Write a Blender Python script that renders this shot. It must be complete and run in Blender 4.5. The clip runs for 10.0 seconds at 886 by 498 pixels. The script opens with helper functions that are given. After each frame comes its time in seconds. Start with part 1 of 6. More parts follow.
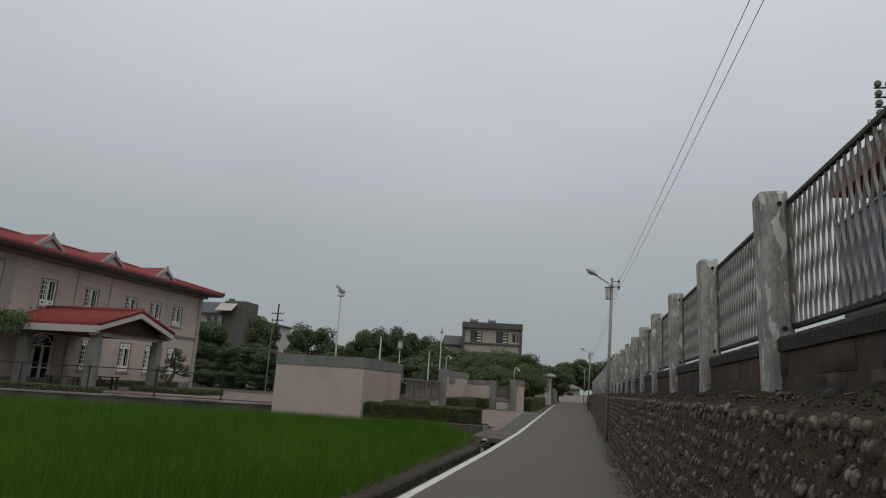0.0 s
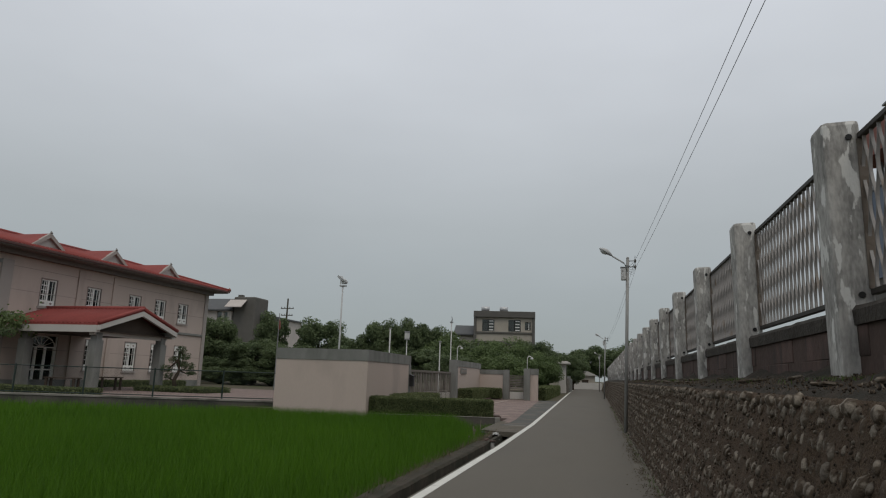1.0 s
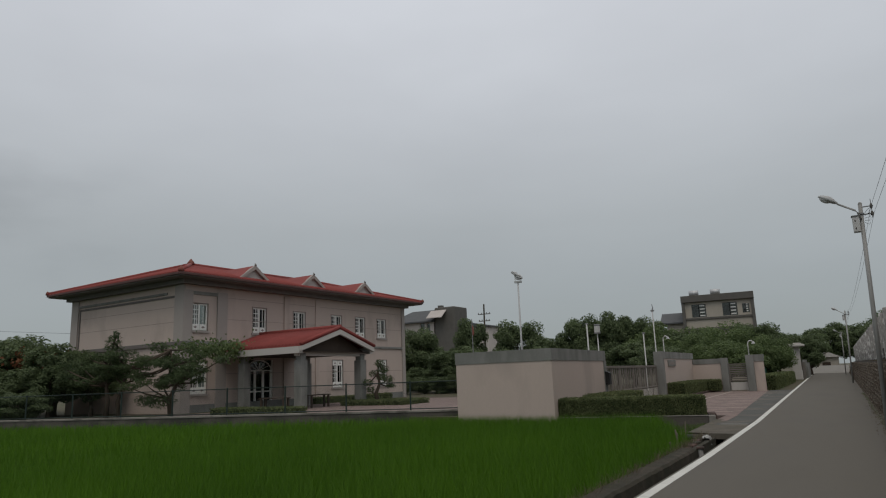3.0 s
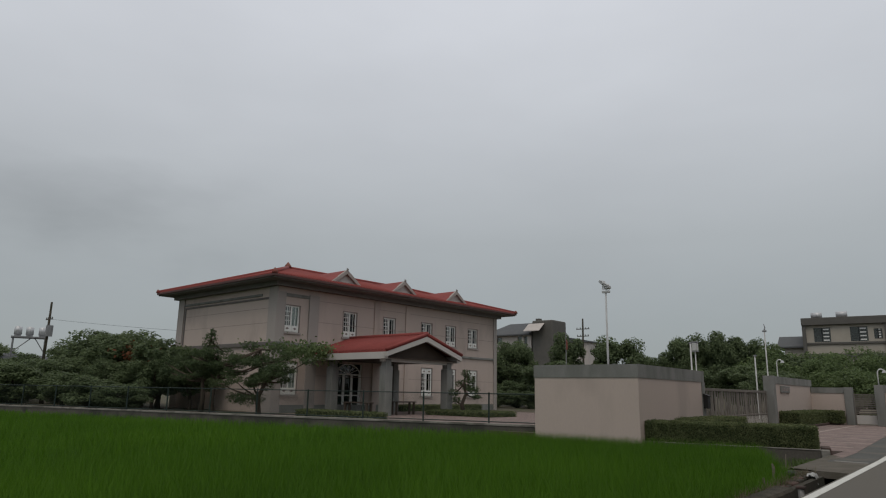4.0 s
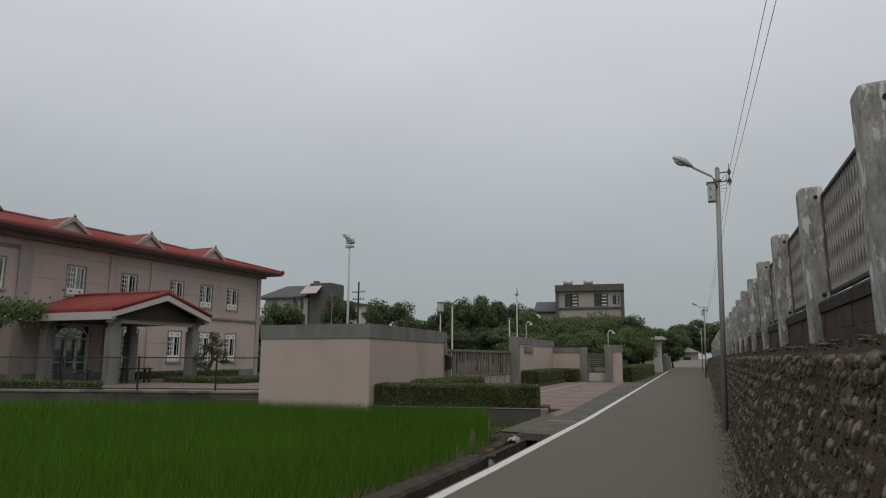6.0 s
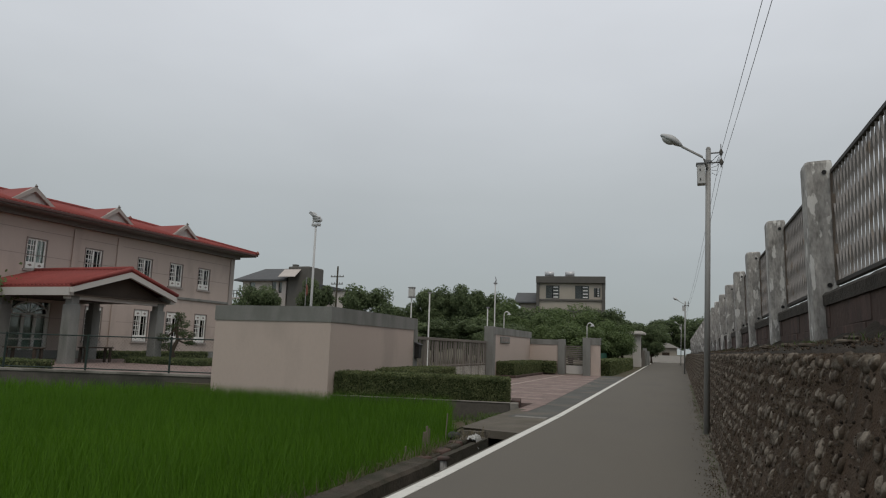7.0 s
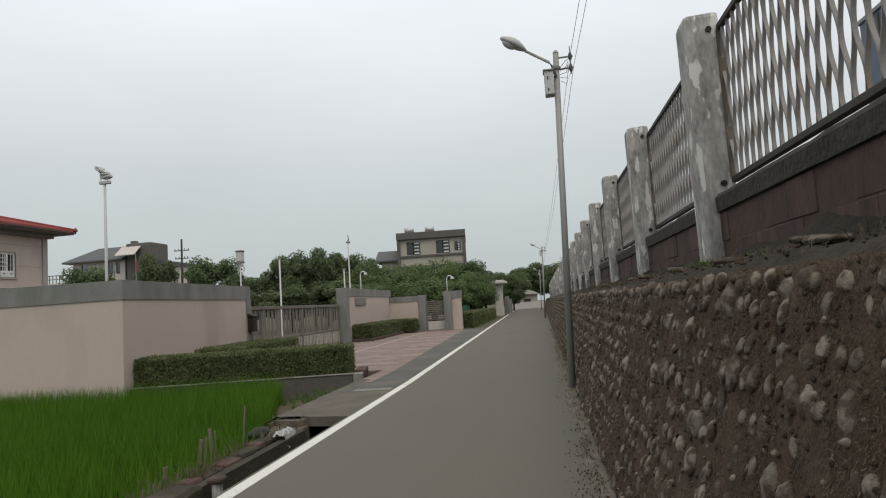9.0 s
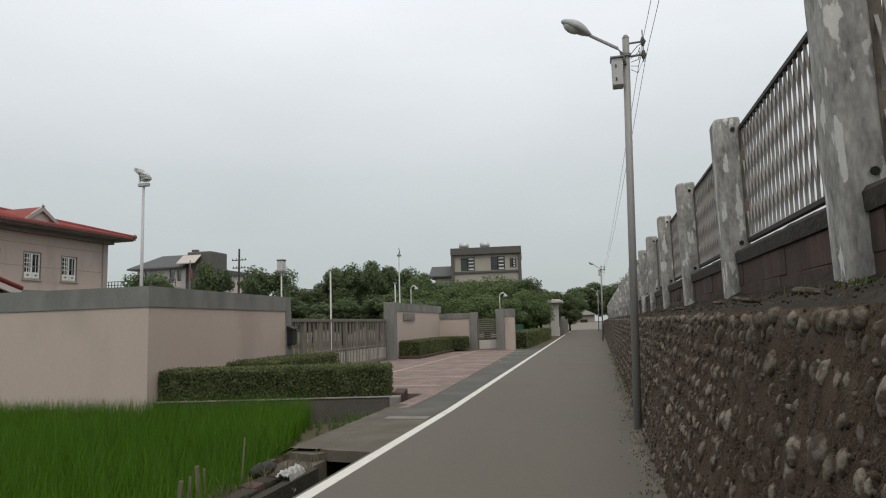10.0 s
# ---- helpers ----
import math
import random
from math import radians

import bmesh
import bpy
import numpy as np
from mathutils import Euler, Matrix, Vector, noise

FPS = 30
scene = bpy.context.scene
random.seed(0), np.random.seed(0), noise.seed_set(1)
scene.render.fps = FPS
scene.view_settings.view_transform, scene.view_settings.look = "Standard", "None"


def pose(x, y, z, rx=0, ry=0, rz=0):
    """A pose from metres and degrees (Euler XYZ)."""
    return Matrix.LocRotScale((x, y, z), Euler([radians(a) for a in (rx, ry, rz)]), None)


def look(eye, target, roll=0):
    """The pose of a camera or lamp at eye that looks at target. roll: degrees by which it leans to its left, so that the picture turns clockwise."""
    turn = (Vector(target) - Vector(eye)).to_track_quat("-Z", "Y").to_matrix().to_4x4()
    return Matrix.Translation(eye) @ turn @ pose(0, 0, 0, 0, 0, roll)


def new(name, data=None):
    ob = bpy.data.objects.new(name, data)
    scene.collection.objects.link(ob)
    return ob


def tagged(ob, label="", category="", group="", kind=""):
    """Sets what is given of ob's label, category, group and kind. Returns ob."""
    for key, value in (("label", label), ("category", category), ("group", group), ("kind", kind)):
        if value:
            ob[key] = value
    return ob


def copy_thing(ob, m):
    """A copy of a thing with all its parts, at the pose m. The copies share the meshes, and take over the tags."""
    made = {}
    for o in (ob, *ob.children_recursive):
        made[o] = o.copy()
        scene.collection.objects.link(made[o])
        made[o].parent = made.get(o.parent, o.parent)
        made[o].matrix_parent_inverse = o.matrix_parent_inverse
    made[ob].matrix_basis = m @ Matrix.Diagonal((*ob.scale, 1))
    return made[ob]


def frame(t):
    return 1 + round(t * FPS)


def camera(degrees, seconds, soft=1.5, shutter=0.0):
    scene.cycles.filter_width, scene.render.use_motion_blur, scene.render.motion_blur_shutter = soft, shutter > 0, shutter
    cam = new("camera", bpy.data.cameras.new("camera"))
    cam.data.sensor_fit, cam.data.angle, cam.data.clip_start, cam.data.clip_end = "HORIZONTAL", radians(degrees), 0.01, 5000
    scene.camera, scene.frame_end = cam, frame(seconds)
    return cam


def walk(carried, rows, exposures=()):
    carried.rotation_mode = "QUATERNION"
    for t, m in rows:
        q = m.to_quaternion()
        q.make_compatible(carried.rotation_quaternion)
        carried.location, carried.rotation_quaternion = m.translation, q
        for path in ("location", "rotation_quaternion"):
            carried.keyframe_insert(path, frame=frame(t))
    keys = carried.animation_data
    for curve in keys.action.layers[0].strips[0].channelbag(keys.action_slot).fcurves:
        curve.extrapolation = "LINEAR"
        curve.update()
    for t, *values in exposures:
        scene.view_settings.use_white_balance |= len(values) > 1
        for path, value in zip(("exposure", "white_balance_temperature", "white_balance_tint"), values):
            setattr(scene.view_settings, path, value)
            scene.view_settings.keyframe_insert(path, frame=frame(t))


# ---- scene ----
cam = camera(67.8, 10.0, soft=1.15)
PATH = [
    (0, (-0.133, -1.449, 1.415), (-0.55, 0.464, 1.821), 3.5),
    (0.5, (-0.198, -0.816, 1.423), (-0.557, 1.119, 1.778), 3.5),
    (1, (-0.179, -0.127, 1.449), (-0.628, 1.786, 1.827), 1.9),
    (1.5, (-0.228, 0.475, 1.44), (-0.708, 2.375, 1.84), 3.0),
    (2, (-0.155, 1.07, 1.417), (-0.803, 2.913, 1.846), -3.4),
    (2.5, (-0.149, 1.583, 1.41), (-0.984, 3.358, 1.798), -0.3),
    (3, (-0.071, 2.148, 1.464), (-1.064, 3.841, 1.847), -2.2),
    (4.5, (0.065, 4.244, 1.343), (-1.23, 5.708, 1.768), 2.7),
    (5, (0.142, 4.976, 1.363), (-0.984, 6.58, 1.765), 1.6),
    (5.5, (0.23, 5.615, 1.362), (-0.759, 7.307, 1.762), 1.4),
    (6, (0.302, 6.283, 1.368), (-0.414, 8.122, 1.693), 0.2),
    (7.5, (0.214, 8.145, 1.364), (-0.464, 10.008, 1.628), 2.0),
    (8, (0.228, 8.809, 1.341), (-0.492, 10.669, 1.482), 0.3),
    (8.5, (0.243, 9.486, 1.36), (-0.389, 11.38, 1.484), -1.6),
    (9, (0.276, 10.076, 1.342), (-0.007, 12.049, 1.513), -3.7),
    (9.5, (0.261, 10.721, 1.359), (0.014, 12.695, 1.567), -3.0),
    (10, (0.222, 11.359, 1.374), (-0.225, 13.295, 1.603), -1.7),
]
walk(cam, [(t, look(eye, target, roll)) for t, eye, target, roll in PATH], [(0, -0.10, 6500, 10), (0.5, -0.09, 6500, 10), (1.0, 0.0, 6500, 10), (1.5, -0.05, 6500, 10), (2.5, -0.17, 6510, 10), (3.2, -0.06, 6520, 11), (4.5, -0.06, 6540, 11), (6.2, 0.02, 6550, 11), (7.5, 0.21, 6580, 10), (8.5, 0.52, 6640, 10), (9.0, 0.59, 6660, 10), (10, 0.55, 6660, 10)])

# ---- world and light ----
SUN_EL, SUN_ROT = radians(62), radians(150)
world = bpy.data.worlds.new("overcast_sky")
scene.world = world
world.use_nodes = True
wn, wl = world.node_tree.nodes, world.node_tree.links
wn.clear()


def wnode(kind, **values):
    n = wn.new(kind)
    for key, value in values.items():
        n.inputs[key].default_value = value
    return n


w_out = wn.new("ShaderNodeOutputWorld")
w_bg = wnode("ShaderNodeBackground", Strength=1.0)
w_sky = wn.new("ShaderNodeTexSky")
w_sky.sky_type, w_sky.sun_disc, w_sky.sun_elevation, w_sky.sun_rotation = "NISHITA", False, SUN_EL, SUN_ROT
w_co = wn.new("ShaderNodeTexCoord")
w_sep = wn.new("ShaderNodeSeparateXYZ")
wl.new(w_co.outputs["Generated"], w_sep.inputs[0])
# cloud deck: darker towards the horizon, brighter overhead
w_ramp = wn.new("ShaderNodeValToRGB")
w_ramp.color_ramp.elements[0].position, w_ramp.color_ramp.elements[0].color = 0.0, (0.295, 0.33, 0.338, 1)
w_ramp.color_ramp.elements[1].position, w_ramp.color_ramp.elements[1].color = 1.0, (0.60, 0.58, 0.54, 1)
for p, c in ((0.22, (0.415, 0.445, 0.455, 1)), (0.38, (0.57, 0.60, 0.63, 1)), (0.55, (0.70, 0.73, 0.775, 1))):
    w_ramp.color_ramp.elements.new(p).color = c
wl.new(w_sep.outputs["Z"], w_ramp.inputs["Fac"])
w_map = wn.new("ShaderNodeMapping")
w_map.inputs["Scale"].default_value = (1.0, 1.0, 2.6)
wl.new(w_co.outputs["Generated"], w_map.inputs["Vector"])
w_noise = wnode("ShaderNodeTexNoise", Scale=1.7, Detail=4.0, Roughness=0.55)
wl.new(w_map.outputs["Vector"], w_noise.inputs["Vector"])
w_cl = wn.new("ShaderNodeMapRange")
w_cl.inputs["From Min"].default_value, w_cl.inputs["From Max"].default_value = 0.3, 0.7
w_cl.inputs["To Min"].default_value, w_cl.inputs["To Max"].default_value = 0.94, 1.05
wl.new(w_noise.outputs["Fac"], w_cl.inputs["Value"])
# one low smudge of darker cloud over the west
w_off = wnode("ShaderNodeMapping", Location=(0.91, -0.35, -0.60), Scale=(1.0, 1.0, 2.6))
wl.new(w_co.outputs["Generated"], w_off.inputs["Vector"])
w_len = wn.new("ShaderNodeVectorMath")
w_len.operation = "LENGTH"
wl.new(w_off.outputs["Vector"], w_len.inputs[0])
w_ragged = wnode("ShaderNodeTexNoise", Scale=6.0, Detail=4.0)
wl.new(w_map.outputs["Vector"], w_ragged.inputs["Vector"])
w_edge = wn.new("ShaderNodeMath")
w_edge.operation = "MULTIPLY_ADD"
w_edge.inputs[1].default_value = 0.35
wl.new(w_ragged.outputs["Fac"], w_edge.inputs[0])
wl.new(w_len.outputs["Value"], w_edge.inputs[2])
w_smudge = wn.new("ShaderNodeMapRange")
w_smudge.interpolation_type = "SMOOTHSTEP"
w_smudge.inputs["From Min"].default_value, w_smudge.inputs["From Max"].default_value = 0.15, 0.42
w_smudge.inputs["To Min"].default_value, w_smudge.inputs["To Max"].default_value = 0.80, 1.0
wl.new(w_edge.outputs[0], w_smudge.inputs["Value"])
w_both = wn.new("ShaderNodeMath")
w_both.operation = "MULTIPLY"
wl.new(w_cl.outputs["Result"], w_both.inputs[0])
wl.new(w_smudge.outputs["Result"], w_both.inputs[1])
w_mul = wn.new("ShaderNodeVectorMath")
w_mul.operation = "SCALE"
wl.new(w_ramp.outputs["Color"], w_mul.inputs[0])
wl.new(w_both.outputs[0], w_mul.inputs["Scale"])
w_haze = wn.new("ShaderNodeVectorMath")
w_haze.operation = "SCALE"
w_haze.inputs["Scale"].default_value = 0.10
wl.new(w_sky.outputs["Color"], w_haze.inputs[0])
w_mix = wn.new("ShaderNodeMix")
w_mix.data_type = "RGBA"
w_mix.inputs["Factor"].default_value = 0.92
wl.new(w_haze.outputs["Vector"], w_mix.inputs["A"])
wl.new(w_mul.outputs["Vector"], w_mix.inputs["B"])
wl.new(w_mix.outputs["Result"], w_bg.inputs["Color"])
wl.new(w_bg.outputs["Background"], w_out.inputs["Surface"])

sun = new("sun", bpy.data.lights.new("sun", "SUN"))
sun.data.energy, sun.data.angle, sun.data.color = 0.75, radians(25), (1.0, 0.93, 0.82)
sun.matrix_world = look((12, -14, 40), (0, 6, 0))


# ---- materials ----
def material(name, color, rough=0.85, metal=0.0, vary=0.25, scale=1.5, fine=18.0, bump=0.25, stain=None, stain_at=0.58, stretch=(1, 1, 1), each=0.0, island=0.0, spec=0.3, stain_scale=0.6, soft=0.06):
    """A weathered surface: two scales of colour variation, relief, an optional stain colour, and piece-to-piece change."""
    m = bpy.data.materials.new(name)
    m.use_nodes = True
    nt = m.node_tree
    nodes, links = nt.nodes, nt.links
    bsdf = nodes["Principled BSDF"]
    bsdf.inputs["Roughness"].default_value = rough
    bsdf.inputs["Metallic"].default_value = metal
    bsdf.inputs["Specular IOR Level"].default_value = spec
    geo = nodes.new("ShaderNodeNewGeometry")
    mp = nodes.new("ShaderNodeMapping")
    mp.inputs["Scale"].default_value = stretch
    links.new(geo.outputs["Position"], mp.inputs["Vector"])

    def noise_tex(s, detail):
        n = nodes.new("ShaderNodeTexNoise")
        n.inputs["Scale"].default_value, n.inputs["Detail"].default_value = s, detail
        links.new(mp.outputs["Vector"], n.inputs["Vector"])
        return n.outputs["Fac"]

    def math2(op, a, b):
        n = nodes.new("ShaderNodeMath")
        n.operation = op
        for k, v in ((0, a), (1, b)):
            if isinstance(v, (int, float)):
                n.inputs[k].default_value = v
            else:
                links.new(v, n.inputs[k])
        return n.outputs[0]

    big, small = noise_tex(scale, 3.0), noise_tex(fine, 4.0)
    value = math2("ADD", math2("MULTIPLY", math2("SUBTRACT", big, 0.5), vary * 2.2), 1.0)
    value = math2("ADD", value, math2("MULTIPLY", math2("SUBTRACT", small, 0.5), vary * 1.6))
    if each:
        info = nodes.new("ShaderNodeObjectInfo")
        value = math2("ADD", value, math2("MULTIPLY", math2("SUBTRACT", info.outputs["Random"], 0.5), each * 2))
    if island:
        value = math2("ADD", value, math2("MULTIPLY", math2("SUBTRACT", geo.outputs["Random Per Island"], 0.5), island * 2))
    col = nodes.new("ShaderNodeVectorMath")
    col.operation = "SCALE"
    col.inputs[0].default_value = color
    links.new(value, col.inputs["Scale"])
    out = col.outputs["Vector"]
    if stain:
        st = noise_tex(stain_scale, 6.0)
        rg = nodes.new("ShaderNodeMapRange")
        rg.inputs["From Min"].default_value, rg.inputs["From Max"].default_value = stain_at - soft, stain_at + soft
        links.new(st, rg.inputs["Value"])
        mx = nodes.new("ShaderNodeMix")
        mx.data_type = "RGBA"
        links.new(rg.outputs["Result"], mx.inputs["Factor"])
        links.new(out, mx.inputs["A"])
        mx.inputs["B"].default_value = (*stain, 1)
        out = mx.outputs["Result"]
    links.new(out, bsdf.inputs["Base Color"])
    if bump:
        bp = nodes.new("ShaderNodeBump")
        bp.inputs["Strength"].default_value, bp.inputs["Distance"].default_value = bump, 0.02
        links.new(math2("ADD", small, math2("MULTIPLY", big, 0.5)), bp.inputs["Height"])
        links.new(bp.outputs["Normal"], bsdf.inputs["Normal"])
    return m


M_EARTH = material("earth", (0.09, 0.075, 0.05), 0.95, vary=0.35, stain=(0.06, 0.09, 0.03))
M_MUD = material("paddy_mud", (0.035, 0.05, 0.018), 0.7, vary=0.3)
M_ASPHALT = material("asphalt", (0.124, 0.114, 0.096), 0.88, vary=0.18, scale=0.5, fine=70, bump=0.2, stain=(0.112, 0.104, 0.090), stain_at=0.56, soft=0.10, stain_scale=0.5, stretch=(1, 0.35, 1))
M_APRON = material("old_asphalt", (0.092, 0.093, 0.086), 0.9, vary=0.3, scale=1.2, fine=45, bump=0.35, stain=(0.125, 0.115, 0.098), stain_at=0.58, stain_scale=0.7)
M_GRIT = material("road_grit", (0.146, 0.133, 0.112), 0.95, vary=0.3, scale=3, fine=70, bump=0.5)
M_LINE = material("line_paint", (0.62, 0.62, 0.58), 0.7, vary=0.12, scale=2, fine=30, bump=0.05, stain=(0.33, 0.32, 0.30), stain_at=0.66, stain_scale=4)
M_MORTAR = material("wall_mortar", (0.078, 0.055, 0.037), 0.95, vary=0.8, scale=9.0, fine=85, bump=0.9, stain=(0.078, 0.050, 0.031), stain_at=0.54, stretch=(1, 1, 0.8), stain_scale=7.0, soft=0.14)
M_STONE = material("river_stone", (0.136, 0.117, 0.094), 0.88, vary=0.7, scale=22, fine=75, bump=0.45, each=0.45, island=0.45, stain=(0.066, 0.049, 0.034), stain_at=0.485, stain_scale=17, soft=0.06)
M_CONC = material("post_concrete", (0.355, 0.342, 0.322), 0.9, vary=0.72, scale=9, fine=42, bump=0.4, stain=(0.66, 0.65, 0.62), stain_at=0.585, stretch=(1, 1, 0.36), stain_scale=8.5, soft=0.012)
M_DUST = material("dusty_concrete", (0.118, 0.106, 0.087), 0.95, vary=0.4, scale=2.2, fine=35, bump=0.5, stain=(0.095, 0.085, 0.066), stain_at=0.55, stain_scale=1.6, soft=0.12)
M_CAP = material("cap_concrete", (0.21, 0.20, 0.18), 0.9, vary=0.35, scale=1.5, fine=25, bump=0.35, stain=(0.12, 0.115, 0.10), stain_at=0.56, stain_scale=1.2)
M_CONC_D = material("kerb_concrete", (0.060, 0.051, 0.039), 0.94, vary=0.6, scale=4, fine=40, bump=0.8, stain=(0.036, 0.036, 0.024), stain_at=0.53, stain_scale=3, soft=0.12)
M_BRICK = material("painted_brick", (0.098, 0.063, 0.054), 0.9, vary=0.4, scale=6, fine=60, bump=0.28, each=0.12, island=0.12, stain=(0.052, 0.040, 0.035), stain_at=0.53, stain_scale=5, soft=0.10, stretch=(1, 1, 0.35))
M_JOINT = material("brick_joint", (0.078, 0.054, 0.046), 0.95, vary=0.3, bump=0.4)
M_COPING = material("mossy_coping", (0.052, 0.045, 0.038), 0.95, vary=0.45, scale=5, fine=30, bump=0.8)
M_SLAT = material("slat_paint", (0.255, 0.24, 0.23), 0.6, vary=0.2, scale=3, fine=25, bump=0.1, stain=(0.19, 0.15, 0.115), stain_at=0.64, stain_scale=4)
M_RAIL = material("dark_rail", (0.04, 0.035, 0.030), 0.6, vary=0.25, bump=0.1)
M_GALV = material("galvanised_steel", (0.24, 0.245, 0.25), 0.55, 0.35, vary=0.2, scale=4, fine=30, bump=0.1)
M_POLE = material("pole_steel", (0.28, 0.28, 0.27), 0.6, 0.15, vary=0.18, scale=3, fine=30, bump=0.1, stretch=(1, 1, 0.3))
M_WHITE = material("white_paint", (0.72, 0.72, 0.70), 0.6, vary=0.06, bump=0.05)
M_BOXGREY = material("cabinet_paint", (0.52, 0.52, 0.51), 0.6, vary=0.1, bump=0.05)
M_LAMP = material("lamp_shell", (0.45, 0.46, 0.46), 0.5, vary=0.1, bump=0.05)
M_LENS = material("lamp_lens", (0.50, 0.50, 0.48), 0.25, vary=0.1, bump=0.0, spec=0.5)
M_BLACK = material("black_iron", (0.018, 0.018, 0.018), 0.6, vary=0.2, bump=0.1)
M_WIRE = material("wire", (0.03, 0.03, 0.032), 0.6, bump=0)
M_PINK = material("pink_render", (0.50, 0.416, 0.367), 0.88, vary=0.06, scale=0.6, fine=25, bump=0.12, stain=(0.43, 0.358, 0.316), stain_at=0.60, stretch=(1, 1, 0.4))
M_BAND = material("grey_pebbledash", (0.225, 0.225, 0.212), 0.92, vary=0.2, scale=1.4, fine=45, bump=0.4, stain=(0.155, 0.16, 0.145), stain_at=0.58, soft=0.12, stretch=(1, 1, 0.35), stain_scale=1.6)
M_STRIPLINE = material("groove", (0.34, 0.29, 0.26), 0.9, bump=0)
M_ROOF = material("red_tile", (0.235, 0.050, 0.043), 0.7, vary=0.22, scale=0.8, fine=9, bump=0.2)
M_PIL = material("pilaster_render", (0.36, 0.325, 0.30), 0.9, vary=0.08, scale=0.8, fine=30, bump=0.15)
M_CURTAIN = material("pale_curtain", (0.70, 0.74, 0.72), 0.9, vary=0.12, scale=3, fine=12, bump=0.2, stretch=(6, 6, 0.3))
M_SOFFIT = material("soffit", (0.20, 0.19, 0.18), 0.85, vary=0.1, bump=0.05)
M_FASCIA = material("fascia", (0.50, 0.48, 0.45), 0.8, vary=0.08, bump=0.05)
M_DARKWOOD = material("dark_wood", (0.055, 0.04, 0.03), 0.75, vary=0.25, bump=0.2)
M_FRAME = material("window_frame", (0.78, 0.78, 0.74), 0.55, vary=0.05, bump=0)
M_TRIM = material("window_surround", (0.26, 0.22, 0.20), 0.85, vary=0.08, bump=0.1)
M_PAVE = material("red_paving", (0.222, 0.166, 0.150), 0.9, vary=0.5, scale=1.6, fine=11, bump=0.3, stain=(0.165, 0.130, 0.118), stain_at=0.56, stain_scale=3, soft=0.08)
M_PAVE_L = material("pale_paving", (0.34, 0.28, 0.25), 0.9, vary=0.15, scale=1.2, fine=14, bump=0.25)
M_GATE = material("gate_slats", (0.165, 0.15, 0.13), 0.75, vary=0.25, scale=2, fine=20, bump=0.2, stretch=(1, 1, 0.2), each=0.2)
M_LOWWALL = material("low_wall", (0.095, 0.087, 0.076), 0.92, vary=0.3, scale=1.2, fine=22, bump=0.4, stain=(0.05, 0.05, 0.042), stain_at=0.54, stain_scale=0.8)
M_FENCE = material("green_fence_paint", (0.020, 0.034, 0.029), 0.6, vary=0.2, bump=0.05)
M_GREYTILE = material("grey_roof", (0.10, 0.105, 0.11), 0.8, vary=0.15, fine=10, bump=0.2)
M_FARWALL = material("far_render", (0.40, 0.365, 0.31), 0.9, vary=0.1, bump=0.1)
M_FARPALE = material("pale_render", (0.50, 0.46, 0.43), 0.9, vary=0.1, bump=0.1)
M_FARGREY = material("far_grey", (0.12, 0.115, 0.105), 0.9, vary=0.15, bump=0.1)
M_STEEL = material("tank_steel", (0.52, 0.53, 0.54), 0.45, 0.35, vary=0.08, bump=0.05)
M_BARK = material("bark", (0.075, 0.058, 0.043), 0.95, vary=0.35, scale=4, fine=25, bump=0.7, stretch=(1, 1, 0.3))
M_WOOD = material("grey_wood", (0.17, 0.145, 0.115), 0.9, vary=0.3, scale=5, fine=30, bump=0.4, stretch=(1, 1, 0.2))
M_BLUE = material("blue_sheet", (0.125, 0.155, 0.205), 0.6, vary=0.15, bump=0.1)
M_REDPANEL = material("red_panel", (0.20, 0.075, 0.055), 0.7, vary=0.15, bump=0.1)


def leaf_material(name, color, tip, rough=0.6, change=0.35):
    """Leaves: colour from leaf to leaf between two greens, some light through the blade."""
    m = bpy.data.materials.new(name)
    m.use_nodes = True
    nodes, links = m.node_tree.nodes, m.node_tree.links
    bsdf = nodes["Principled BSDF"]
    bsdf.inputs["Roughness"].default_value, bsdf.inputs["Specular IOR Level"].default_value = rough, 0.25
    geo = nodes.new("ShaderNodeNewGeometry")
    nz = nodes.new("ShaderNodeTexNoise")
    nz.inputs["Scale"].default_value, nz.inputs["Detail"].default_value = change, 3.0
    links.new(geo.outputs["Position"], nz.inputs["Vector"])
    add = nodes.new("ShaderNodeMath")
    add.operation = "MULTIPLY_ADD"
    links.new(geo.outputs["Random Per Island"], add.inputs[0])
    add.inputs[1].default_value = 0.55
    links.new(nz.outputs["Fac"], add.inputs[2])
    rg = nodes.new("ShaderNodeMapRange")
    rg.inputs["From Min"].default_value, rg.inputs["From Max"].default_value = 0.35, 1.15
    links.new(add.outputs[0], rg.inputs["Value"])
    mx = nodes.new("ShaderNodeMix")
    mx.data_type = "RGBA"
    mx.inputs["A"].default_value, mx.inputs["B"].default_value = (*color, 1), (*tip, 1)
    links.new(rg.outputs["Result"], mx.inputs["Factor"])
    links.new(mx.outputs["Result"], bsdf.inputs["Base Color"])
    tr = nodes.new("ShaderNodeBsdfTranslucent")
    links.new(mx.outputs["Result"], tr.inputs["Color"])
    ms = nodes.new("ShaderNodeMixShader")
    ms.inputs["Fac"].default_value = 0.42
    links.new(bsdf.outputs[0], ms.inputs[1])
    links.new(tr.outputs[0], ms.inputs[2])
    links.new(ms.outputs[0], nodes["Material Output"].inputs["Surface"])
    return m


